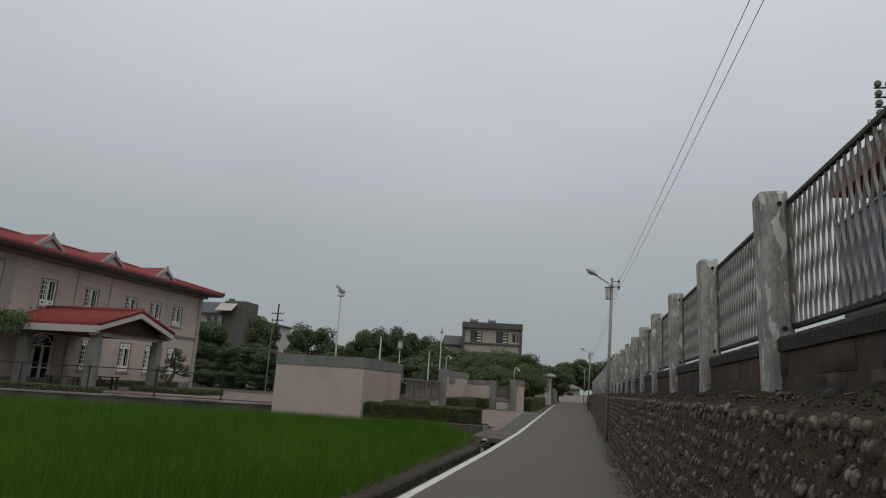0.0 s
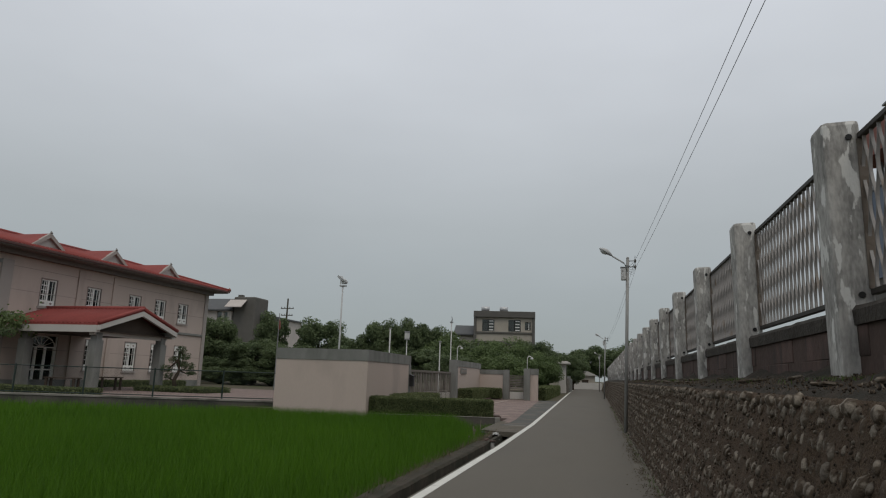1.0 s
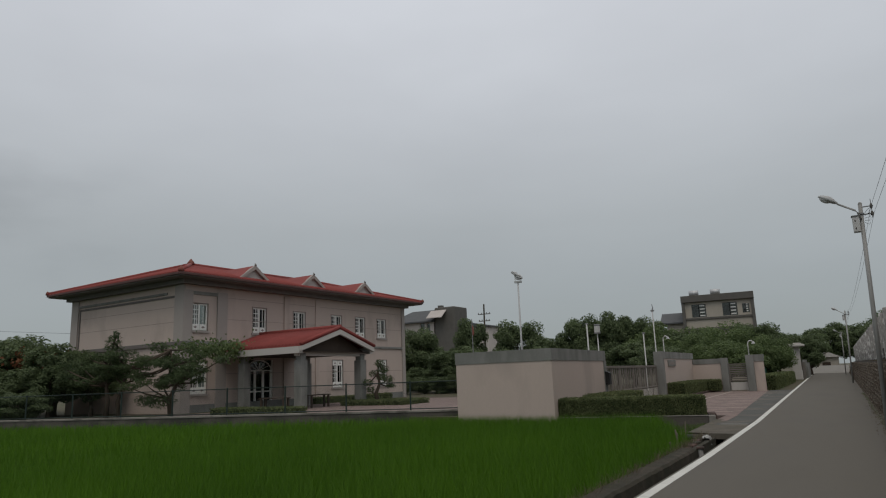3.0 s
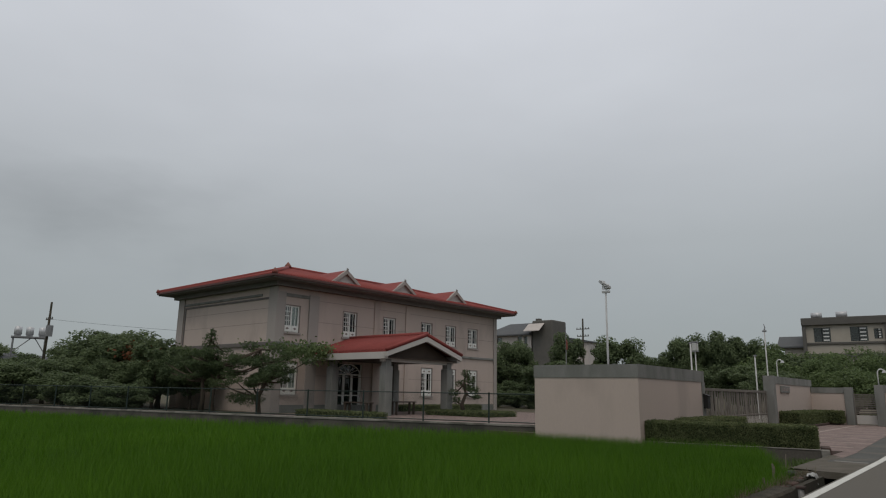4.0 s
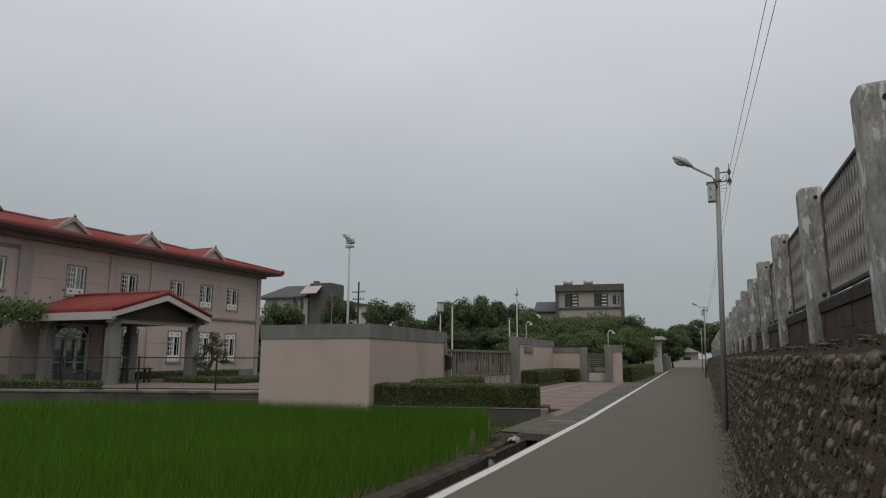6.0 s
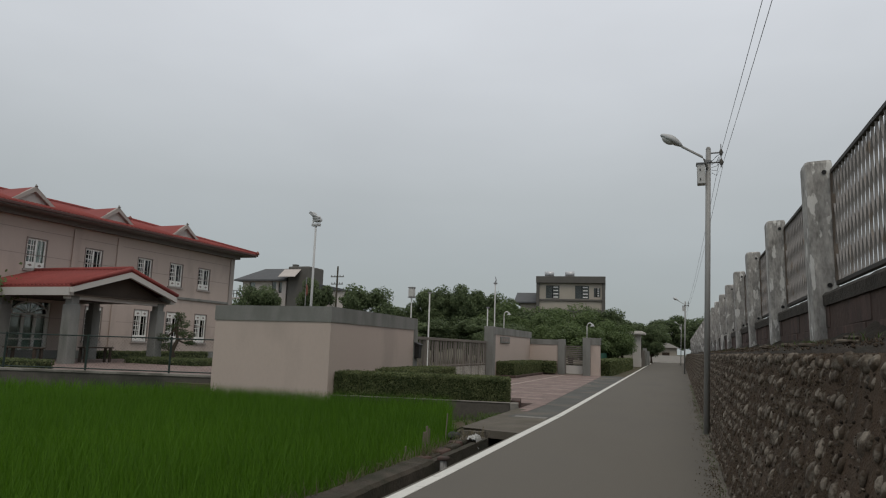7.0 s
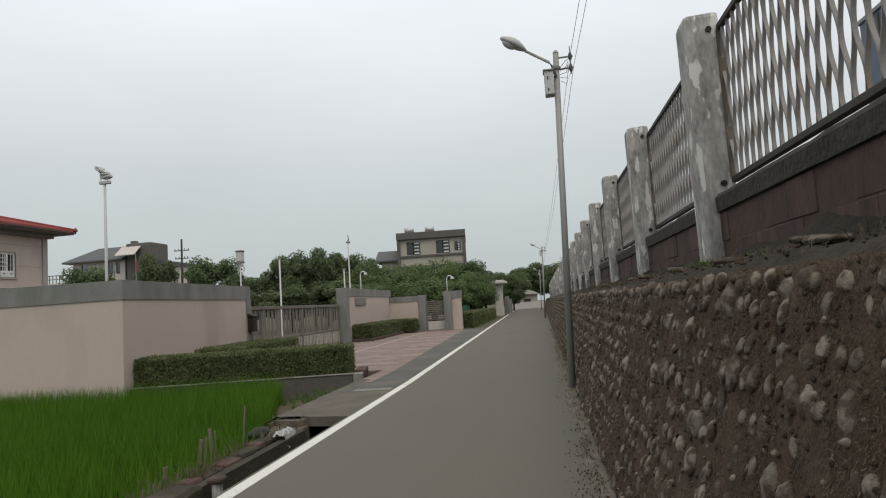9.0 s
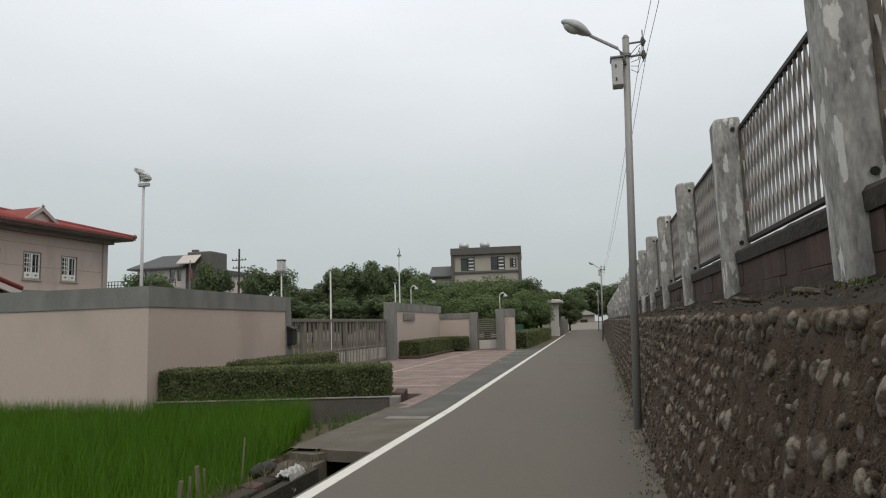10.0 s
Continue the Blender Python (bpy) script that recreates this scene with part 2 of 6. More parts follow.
M_RICE = leaf_material("rice_leaf", (0.043, 0.110, 0.007), (0.095, 0.214, 0.012), 0.68, 0.25)
M_LEAF = leaf_material("tree_leaf", (0.080, 0.114, 0.056), (0.158, 0.205, 0.098))
M_LEAF_L = leaf_material("light_tree_leaf", (0.084, 0.128, 0.050), (0.170, 0.226, 0.094))
M_PINE = leaf_material("pine_needles", (0.050, 0.080, 0.039), (0.105, 0.143, 0.062), change=1.0)
M_HEDGE = leaf_material("hedge_leaf", (0.058, 0.088, 0.034), (0.215, 0.240, 0.112), change=3.5)
M_HEDGE_CORE_SHADE = material("hedge_core_shade", (0.045, 0.058, 0.026), 0.95, bump=0)
M_WEED = leaf_material("weed_leaf", (0.055, 0.09, 0.024), (0.11, 0.165, 0.045), change=2.0)
M_DRY = leaf_material("dry_grass", (0.10, 0.085, 0.05), (0.19, 0.165, 0.11), change=2.0)

glass = bpy.data.materials.new("window_glass")
glass.use_nodes = True
gn, gl = glass.node_tree.nodes, glass.node_tree.links
gn.clear()
g_out, g_mix, g_fr = gn.new("ShaderNodeOutputMaterial"), gn.new("ShaderNodeMixShader"), gn.new("ShaderNodeFresnel")
g_tr, g_gl = gn.new("ShaderNodeBsdfTransparent"), gn.new("ShaderNodeBsdfGlossy")
g_tr.inputs["Color"].default_value = (0.86, 0.90, 0.88, 1)
g_gl.inputs["Roughness"].default_value = 0.04
g_fr.inputs["IOR"].default_value = 1.6
gl.new(g_fr.outputs[0], g_mix.inputs["Fac"])
gl.new(g_tr.outputs[0], g_mix.inputs[1])
gl.new(g_gl.outputs[0], g_mix.inputs[2])
gl.new(g_mix.outputs[0], g_out.inputs["Surface"])
M_GLASS = glass


# ---- building helpers ----
def to_mesh(name, geo, mat, smooth=False):
    if isinstance(geo, bmesh.types.BMesh):
        me = bpy.data.meshes.new(name)
        geo.to_mesh(me)
        geo.free()
    else:
        me = bpy.data.meshes.new(name)
        me.from_pydata([tuple(v) for v in geo[0]], [], [tuple(f) for f in geo[1]])
    if mat:
        me.materials.append(mat)
    if smooth:
        me.polygons.foreach_set("use_smooth", [True] * len(me.polygons))
    me.update()
    return me


def part(name, geo, mat, parent, label="", smooth=False, m=None):
    me = geo if isinstance(geo, bpy.types.Mesh) else to_mesh(name, geo, mat, smooth)
    ob = new(name, me)
    ob.parent = parent
    if m is not None:
        ob.matrix_basis = m
    return tagged(ob, label)


def thing(name, m, label, category, group="", kind=""):
    ob = new(name)
    ob.matrix_basis = m
    return tagged(ob, label, category, group, kind)


def solo(name, geo, mat, label, category, group="", kind="", smooth=False, m=None):
    ob = new(name, geo if isinstance(geo, bpy.types.Mesh) else to_mesh(name, geo, mat, smooth))
    if m is not None:
        ob.matrix_basis = m
    return tagged(ob, label, category, group, kind)


def bm_box(lo, hi, bevel=0.0, bm=None, seg=1):
    bm = bm or bmesh.new()
    vs = bmesh.ops.create_cube(bm, size=1.0)["verts"]
    for v in vs:
        v.co = Vector([lo[i] + (v.co[i] + 0.5) * (hi[i] - lo[i]) for i in range(3)])
    if bevel:
        es = list({e for v in vs for e in v.link_edges})
        bmesh.ops.bevel(bm, geom=es, offset=bevel, segments=seg, affect="EDGES", profile=0.6)
    return bm


def bm_tube(pts, radii, sides=10, bm=None, cap=True):
    """A tube along points; radii one or one a point."""
    bm = bm or bmesh.new()
    pts = [Vector(p) for p in pts]
    if isinstance(radii, (int, float)):
        radii = [radii] * len(pts)
    rings = []
    for i, p in enumerate(pts):
        d = (pts[min(i + 1, len(pts) - 1)] - pts[max(i - 1, 0)]).normalized()
        a = d.orthogonal().normalized() if abs(d.z) < 0.9 else Vector((1, 0, 0))
        a = (a - d * a.dot(d)).normalized()
        b = d.cross(a)
        rings.append([bm.verts.new(p + radii[i] * (math.cos(2 * math.pi * k / sides) * a + math.sin(2 * math.pi * k / sides) * b)) for k in range(sides)])
    for r0, r1 in zip(rings, rings[1:]):
        for k in range(sides):
            bm.faces.new((r0[k], r0[(k + 1) % sides], r1[(k + 1) % sides], r1[k]))
    if cap:
        bm.faces.new(list(reversed(rings[0])))
        bm.faces.new(rings[-1])
    return bm


def bm_prism(poly, axis, a, b, bm=None):
    """Extrudes a polygon of (p, q) along an axis from a to b."""
    bm = bm or bmesh.new()
    put = {"x": lambda p, q, t: (t, p, q), "y": lambda p, q, t: (p, t, q), "z": lambda p, q, t: (p, q, t)}[axis]
    r0 = [bm.verts.new(put(p, q, a)) for p, q in poly]
    r1 = [bm.verts.new(put(p, q, b)) for p, q in poly]
    n = len(poly)
    for k in range(n):
        bm.faces.new((r0[k], r0[(k + 1) % n], r1[(k + 1) % n], r1[k]))
    bm.faces.new(list(reversed(r0)))
    bm.faces.new(r1)
    bmesh.ops.recalc_face_normals(bm, faces=bm.faces)
    return bm


def scatter_leaves(places, normals, size, rng, aspect=0.6, spread=0.9):
    """One small bent leaf (two triangles) at each place; numpy arrays in, vertices and faces out."""
    n = len(places)
    d = normals + rng.normal(0, spread, (n, 3))
    d /= np.linalg.norm(d, axis=1)[:, None]
    a = np.cross(d, rng.normal(0, 1, (n, 3)))
    a /= np.linalg.norm(a, axis=1)[:, None]
    b = np.cross(d, a)
    s = (size * rng.uniform(0.6, 1.3, n))[:, None]
    v = np.empty((n, 4, 3))
    v[:, 0], v[:, 1] = places - a * s, places + b * s * aspect + d * s * 0.15
    v[:, 2], v[:, 3] = places + a * s, places - b * s * aspect + d * s * 0.15
    idx = np.arange(n)[:, None] * 4
    return v.reshape(-1, 3), np.vstack([idx + [0, 1, 2], idx + [0, 2, 3]])


def np_mesh(name, v, f, mat):
    """Mesh from numpy triangles, quickly."""
    me = bpy.data.meshes.new(name)
    me.vertices.add(len(v))
    me.vertices.foreach_set("co", np.asarray(v, dtype=np.float32).ravel())
    me.loops.add(f.size)
    me.loops.foreach_set("vertex_index", f.astype(np.int32).ravel())
    me.polygons.add(len(f))
    me.polygons.foreach_set("loop_start", np.arange(0, f.size, f.shape[1], dtype=np.int32))
    me.materials.append(mat)
    me.update(calc_edges=True)
    return me


def blades(xy, z0, count, height, width, lean, rng):
    """Grass blades in clumps: each a bent, tapering strip of three triangles."""
    n = len(xy) * count
    base = np.repeat(xy, count, 0) + rng.normal(0, 0.035, (n, 2))
    h = height * rng.uniform(0.7, 1.12, n)
    ang = rng.uniform(0, 2 * math.pi, n)
    ln = lean * h * rng.uniform(0.2, 1.2, n)
    dx, dy = np.cos(ang), np.sin(ang)
    wx, wy = -dy * width / 2, dx * width / 2
    v = np.zeros((n, 5, 3))
    for k, (f, t, w) in enumerate(((0, 0, -1), (0, 0, 1), (0.35, 0.6, -0.8), (0.35, 0.6, 0.8), (1.0, 1.0, 0))):
        v[:, k, 0] = base[:, 0] + dx * ln * f + wx * w
        v[:, k, 1] = base[:, 1] + dy * ln * f + wy * w
        v[:, k, 2] = z0 + h * t
    idx = np.arange(n)[:, None] * 5
    return v.reshape(-1, 3), np.vstack([idx + [0, 1, 3], idx + [0, 3, 2], idx + [2, 3, 4]])


# ---- ground, road, kerb ----
def line_x(y):
    """The white line's way: straight, then drifting left beyond the gate."""
    return -2.42 + 0.0145 * min(max(y, -5.0), 14.5) - 0.0175 * max(0.0, y - 22.0)


Y_ROAD = [-14, -5, 4, 14.5, 22, 26, 30, 38, 46, 54, 62, 70, 80, 95, 120, 160]


def strip(x0, x1, z0, z1, ys):
    """A slab along the road between two edges, each a number or a function of y."""
    f0 = x0 if callable(x0) else (lambda y: x0)
    f1 = x1 if callable(x1) else (lambda y: x1)
    v, f = [], []
    for y in ys:
        v += [(f0(y), y, z0), (f1(y), y, z0), (f1(y), y, z1), (f0(y), y, z1)]
    for i in range(len(ys) - 1):
        a = i * 4
        for k in range(4):
            f.append((a + k, a + (k + 1) % 4, a + 4 + (k + 1) % 4, a + 4 + k))
    n = len(v)
    f += [(3, 2, 1, 0), (n - 4, n - 3, n - 2, n - 1)]
    return v, f


gv = [(-1500, -1500, -0.45), (1500, -1500, -0.45), (1500, 1500, -0.45), (-1500, 1500, -0.45)]
solo("ground", (gv, [(0, 1, 2, 3)]), M_EARTH, "bare earth and grass plain reaching the horizon", "ground", kind="structure")
solo("road", strip(lambda y: line_x(y) - 0.10, 0.72, -0.44, 0.0, Y_ROAD), M_ASPHALT, "narrow grey asphalt lane beside a stone wall", "road", kind="structure")
solo("road_line", strip(lambda y: line_x(y) - 0.06, lambda y: line_x(y) + 0.07, 0.0, 0.005, Y_ROAD), M_LINE, "worn white edge line on the asphalt", "road marking", kind="structure")
solo("verge_left", strip(-60, lambda y: line_x(y) - 0.11, -0.44, -0.02, [46.8, 60, 70, 80, 95, 120, 160]), M_EARTH, "earth verge beside the lane", "verge", kind="structure")
solo("yard_ground", bm_box((-140, 24.35, -0.44), (-8.35, 160, -0.005)), M_EARTH, "bare yard ground behind the walls", "ground", kind="structure")
solo("field_right", bm_box((1.952, -14, -0.44), (90, 160, 1.40)), M_EARTH, "raised ground behind the retaining wall", "ground", kind="structure")
solo("culvert_slab", bm_prism([(-3.35, 20.3), (-3.24, 19.6), (-3.11, 19.0), (-3.0, 18.66), (-2.86, 18.58), (-2.7, 18.55), (-2.5, 18.53), (-2.282, 18.5), (-2.282, 20.98), (-3.35, 20.98)], "z", -0.13, -0.004), M_DUST, "concrete slab bridging the roadside drain", "pavement", kind="structure")
solo("culvert_wall", bm_box((-3.35, 18.6, -0.44), (-2.92, 19.99, -0.131)), M_CONC_D, "dark side wall of the culvert", "drain", kind="structure")
def court_edge(y):
    """Where the red forecourt meets the asphalt apron."""
    return -3.35 if y < 22.3 else -3.0 - 0.0445 * max(0.0, y - 24.0)


solo("apron_pavement", strip(court_edge, lambda y: line_x(y) - 0.11, -0.44, -0.004, [20.98, 22.29, 22.31, 24, 30, 38, 46.8]), M_APRON, "old greenish asphalt apron beside the lane", "pavement", kind="structure")

def rough_kerb():
    """A rounded, chipped concrete kerb whose edges wander along the field."""
    v, f = [], []
    ys = np.arange(-14, 15.21, 0.1)
    for y in ys:
        a, b = 0.03 * noise.noise((y * 0.9, 1, 2)) + 0.02 * noise.noise((y * 4, 1, 2)), 0.018 * noise.noise((y * 1.3, 6, 2)) + 0.014 * noise.noise((y * 5, 6, 2))
        top = 0.03 + 0.015 * noise.noise((y * 1.1, 9, 2)) + 0.012 * noise.noise((y * 6, 9, 2))
        lo, hi = line_x(y) - 0.65 + a, line_x(y) - 0.34 + b
        v += [(lo, y, -0.44), (hi + 0.02, y, -0.44), (hi + 0.006, y, -0.12), (hi, y, top - 0.035), (hi - 0.035, y, top), (lo + 0.05, y, top + 0.008), (lo, y, top - 0.04)]
    k = 7
    for i in range(len(ys) - 1):
        for j in range(k):
            f.append((i * k + j, i * k + (j + 1) % k, i * k + k + (j + 1) % k, i * k + k + j))
    f += [tuple(reversed(range(k))), tuple(range(len(v) - k, len(v)))]
    return v, f


solo("kerb", rough_kerb(), M_CONC_D, "mossy concrete kerb along the paddy field", "kerb", kind="structure")

# ---- retaining wall ----
WY0, WY1 = -8.0, 112.0
BAT = 0.27


def face_x(z):
    return 0.66 + BAT * z


def wall_body():
    rng = np.random.default_rng(5)
    ys = np.concatenate([np.arange(WY0, 30, 0.11), np.arange(30, WY1, 0.8)])
    zs = np.linspace(-0.4, 1.40, 15)
    v = []
    for y in ys:
        for z in zs:
            v.append((face_x(z) + 0.010 * noise.noise((y * 5, z * 5, 1)) + 0.003 * rng.normal(), y, z))
        v.append((1.09, y, 1.385 + 0.02 * noise.noise((y * 3, 0, 4))))
        v.append((1.25, y, 1.405 + 0.02 * noise.noise((y * 3, 2, 4))))
        v.append((1.45, y, 1.435 + 0.02 * noise.noise((y * 4, 3, 4))))
        v.append((1.66, y, 1.47))
        v.append((1.95, y, 1.50))
        v.append((1.95, y, -0.4))
    n = len(zs) + 6
    f = []
    for i in range(len(ys) - 1):
        for k in range(n):
            a, b = i * n + k, i * n + (k + 1) % n
            f.append((a, a + n, b + n, b))
    f += [tuple(range(n)), tuple(reversed(range(len(v) - n, len(v))))]
    return v, f


wall_right = solo("wall_right", wall_body(), M_MORTAR, "battered retaining wall of river stones in dark mortar", "retaining wall", kind="structure", smooth=True)


M_SOIL = material("ledge_soil", (0.042, 0.033, 0.025), 0.95, vary=0.7, scale=7, fine=60, bump=1.0, stain=(0.030, 0.027, 0.020), stain_at=0.52, stain_scale=3, soft=0.1)


def ledge_soil():
    """Dark mossy soil banked on the wall top against the block wall."""
    v, f, n = [], [], 9
    ys = np.concatenate([np.arange(WY0, 30, 0.07), np.arange(30, WY1, 0.8)])
    for y in ys:
        edge = 1.055 + 0.03 * noise.noise((y * 2.2, 4, 4)) + 0.015 * noise.noise((y * 9, 4, 4))
        for i in range(n):
            u = i / (n - 1)
            x = edge + (1.66 - edge) * u
            z = 1.425 + 0.105 * u + 0.075 * u ** 3 * (1 + 1.4 * noise.noise((y * 1.3, 8, 2))) + (0.022 * noise.noise((x * 8, y * 8, 2)) + 0.016 * noise.noise((x * 22, y * 22, 5))) * min(1, 3 * u + 0.3)
            v.append((x, y, z - (0.05 if i == 0 else 0)))
    for i in range(len(ys) - 1):
        for k in range(n - 1):
            f.append((i * n + k, i * n + k + 1, i * n + n + k + 1, i * n + n + k))
    return v, f


tagged(part("ledge_soil", ledge_soil(), M_SOIL, wall_right, "dark mossy soil on the wall top", smooth=True), kind="stuff")


def stone_mesh(seed):
    bm = bmesh.new()
    bmesh.ops.create_icosphere(bm, subdivisions=2, radius=1.0)
    for v in bm.verts:
        v.co *= 1 + 0.24 * noise.noise(v.co * 1.3 + Vector((seed * 7, 0, 0)))
    bmesh.ops.delete(bm, geom=[v for v in bm.verts if v.co.x > 0.8], context="VERTS")
    return bm


STONES = []
for k in range(7):
    STONES.append(to_mesh("stone", stone_mesh(k + 1), M_STONE, True))


def stone_places(y0, y1, rng, step=0.104):
    """Courses of cobbles, rising and falling a little, with some gaps."""
    out = []
    for row in range(11):
        y = y0 + rng.uniform(0, step)
        while y < y1:
            z = 0.04 + row * 0.124 + 0.030 * noise.noise((y * 0.6, row * 3.1, 0)) + rng.normal(0, 0.009)
            if rng.random() > 0.22 and z < 1.30:
                big = rng.random() < 0.13
                s = rng.uniform(0.025, 0.044) * (1.5 if big else 1.0)
                out.append(Matrix.LocRotScale((face_x(z) + 0.003 + rng.uniform(-0.010, 0.012), y, z), Euler((rng.uniform(-0.6, 0.6), rng.uniform(-0.2, 0.2) + 0.26, rng.uniform(-0.3, 0.3))), (s * 0.52, s * rng.uniform(0.75, 1.05), s * rng.uniform(1.0, 1.4))))
            y += step * rng.uniform(0.6, 1.4)
    y = y0
    while y < y1:
        s = rng.uniform(0.036, 0.056)
        out.append(Matrix.LocRotScale((1.026, y, 1.345 + rng.normal(0, 0.014)), Euler((rng.uniform(-0.3, 0.3), 0.2, rng.uniform(-0.3, 0.3))), (s * 0.75, s * 1.2, s * 0.95)))
        y += rng.uniform(0.10, 0.24)
    return out


def joined(meshes, places, name, mat):
    """Many placed copies of some meshes as one mesh."""
    vs, fs, base = [], [], 0
    data = [(np.array([v.co[:] for v in m.vertices]), [tuple(p.vertices) for p in m.polygons]) for m in meshes]
    for i, m in enumerate(places):
        v, f = data[i % len(data)]
        mm = np.array(m)
        vs.append(v @ mm[:3, :3].T + mm[:3, 3])
        fs += [tuple(k + base for k in p) for p in f]
        base += len(v)
    me = bpy.data.meshes.new(name)
    me.from_pydata(np.vstack(vs).tolist(), [], fs)
    me.materials.append(mat)
    me.polygons.foreach_set("use_smooth", [True] * len(me.polygons))
    return me


rng_st = np.random.default_rng(11)
far_stones = stone_places(WY0, 12.7, rng_st) + stone_places(16.8, 50, rng_st) + stone_places(50, WY1, rng_st, 0.30)
tagged(part("stones", joined(STONES, far_stones, "stones", M_STONE), None, wall_right, "grey river cobbles set in the wall"), kind="stuff")
near_stones = stone_places(12.7, 16.8, rng_st)
GRIT = []
for k in range(3):
    gb = bmesh.new()
    bmesh.ops.create_icosphere(gb, subdivisions=1, radius=1.0)
    for v in gb.verts:
        v.co *= 1 + 0.35 * noise.noise(v.co * 1.3 + Vector((k * 5, 3, 0)))
    GRIT.append(to_mesh("grit", gb, None))
grit_places = []
for k in range(17000):
    z, y, s = rng_st.uniform(-0.02, 1.40), 0.8 + 32 * rng_st.random() ** 1.4, rng_st.uniform(0.004, 0.012)
    grit_places.append(Matrix.LocRotScale((face_x(z) + rng_st.uniform(-0.004, 0.012), y, z), Euler((rng_st.uniform(0, 6), rng_st.uniform(0, 6), 0)), (s, s * 1.5, s * 0.8)))
M_GRITWALL = material("mortar_grit", (0.058, 0.043, 0.031), 0.95, vary=0.4, scale=5, fine=60, bump=0.5, island=0.6)
chips = []
for k in range(2200):
    z, y, s = rng_st.uniform(0.0, 1.38), 0.8 + 32 * rng_st.random() ** 1.4, rng_st.uniform(0.008, 0.022)
    chips.append(Matrix.LocRotScale((face_x(z) + rng_st.uniform(-0.006, 0.008), y, z), Euler((rng_st.uniform(0, 6), rng_st.uniform(0, 6), 0)), (s * 0.7, s * 0.9, s * 1.3)))
tagged(part("stone_chips", joined(GRIT, chips, "stone_chips", M_STONE), None, wall_right, "small stone chips in the mortar"), kind="stuff")
lumps = []
for k in range(2000):
    x, y, s = rng_st.uniform(1.06, 1.64), 0.8 + 34 * rng_st.random() ** 1.4, rng_st.uniform(0.003, 0.011)
    z = 1.435 + 0.125 * (x - 1.09) / 0.53
    lumps.append(Matrix.LocRotScale((x, y, z), Euler((rng_st.uniform(0, 6), rng_st.uniform(0, 6), 0)), (s, s * 1.4, s * 0.7)))
tagged(part("soil_lumps", joined(GRIT, lumps, "soil_lumps", M_GRITWALL), None, wall_right, "crumbly dark soil on the ledge"), kind="stuff")
tagged(part("mortar_grit", joined(GRIT, grit_places, "mortar_grit", M_GRITWALL), None, wall_right, "gritty dark mortar lumps"), kind="stuff")

# ---- fence on the wall ----
POST_Y = [5.147 + 3.36 * k for k in range(-3, 31)]


def post_mesh():
    bm = bm_box((0, 0, 0), (0.265, 0.30, 1.985), 0.038, seg=2)
    for v in bm.verts:
        if v.co.z > 1.9:
            v.co.z += 0.02 * math.sin(v.co.x * 9)
        else:
            v.co.x += 0.016
        v.co += 0.006 * Vector((noise.noise(v.co * 4), noise.noise(v.co * 4 + Vector((5, 0, 0))), 0))
    return to_mesh("post", bm, M_CONC)


PIN = to_mesh("pin", bm_tube([(0, 0, 0), (0, 0.05, 0)], 0.024, 8), M_BLACK)
first_post = thing("fence_post", pose(1.515, POST_Y[0], 1.455), "weathered grey concrete fence post with flaking white paint", "fence post", "concrete posts along the wall")
part("shaft", post_mesh(), None, first_post)
for z in (0.665, 1.86):
    part("pin", PIN, None, first_post, "dark pipe end set in the post", m=pose(0.178, -0.012, z))
for y in POST_Y[1:]:
    copy_thing(first_post, pose(1.515, y, 1.455, 0, 0.0, 0))


def wavy_slat(sign):
    """A flat bar on edge, bent into a wave along the fence."""
    v, f, n = [], [], 36
    for i in range(n + 1):
        z = 1.183 * i / n
        y = sign * 0.0315 * math.sin(2 * math.pi * z / 0.53 + 0.5)
        v += [(-0.0115, y - 0.004, z), (0.0115, y - 0.004, z), (0.0115, y + 0.004, z), (-0.0115, y + 0.004, z)]
    for i in range(n):
        for k in range(4):
            f.append((i * 4 + k, i * 4 + (k + 1) % 4, i * 4 + 4 + (k + 1) % 4, i * 4 + 4 + k))
    return to_mesh("slat", (v, f), M_SLAT)


SLATS = [wavy_slat(1), wavy_slat(-1)]
RAIL = to_mesh("rail", bm_box((-0.024, 0, -0.022), (0.024, 3.06, 0.022), 0.005), M_RAIL)
BAY = 3.06
N_SLAT = 46
M_ENDBAR = material("rusty_bar", (0.13, 0.105, 0.085), 0.75, vary=0.4, scale=6, fine=30, bump=0.2, stain=(0.17, 0.145, 0.12), stain_at=0.60, stain_scale=9, soft=0.15)


def fence_panel(y, near):
    p = thing("metal_fence", pose(1.775, y, 2.142), "rusty cream metal fence panel of wavy upright bars", "fence", "fence panels between the posts")
    part("bottom_rail", RAIL, None, p, "black steel rail")
    part("top_rail", RAIL, None, p, "black steel rail", m=pose(0, 0, 1.183))
    for y0 in (0.0, BAY - 0.012):
        part("end_bar", bm_box((-0.03, y0, 0.023), (0.032, y0 + 0.012, 1.160)), M_ENDBAR, p, "rust-brown flat end bar")
    places = [pose(0, BAY * (i + 0.5) / N_SLAT, 0) for i in range(N_SLAT)]
    if near:
        for i, m in enumerate(places):
            part("slat", SLATS[i % 2], None, p, m=m)
    else:
        tagged(part("slats", joined(SLATS, places, "slats", M_SLAT), None, p), kind="stuff")
    return p


far_panel = None
for k, y in enumerate(POST_Y[:-1]):
    if 2 <= k <= 8:
        fence_panel(y + 0.30, True)
    elif far_panel is None:
        far_panel = fence_panel(y + 0.30, False)
    else:
        copy_thing(far_panel, pose(1.775, y + 0.30, 2.142))

BRICK = to_mesh("brick", bm_box((0, 0, 0), (0.05, 0.376, 0.217), 0.006), M_BRICK)


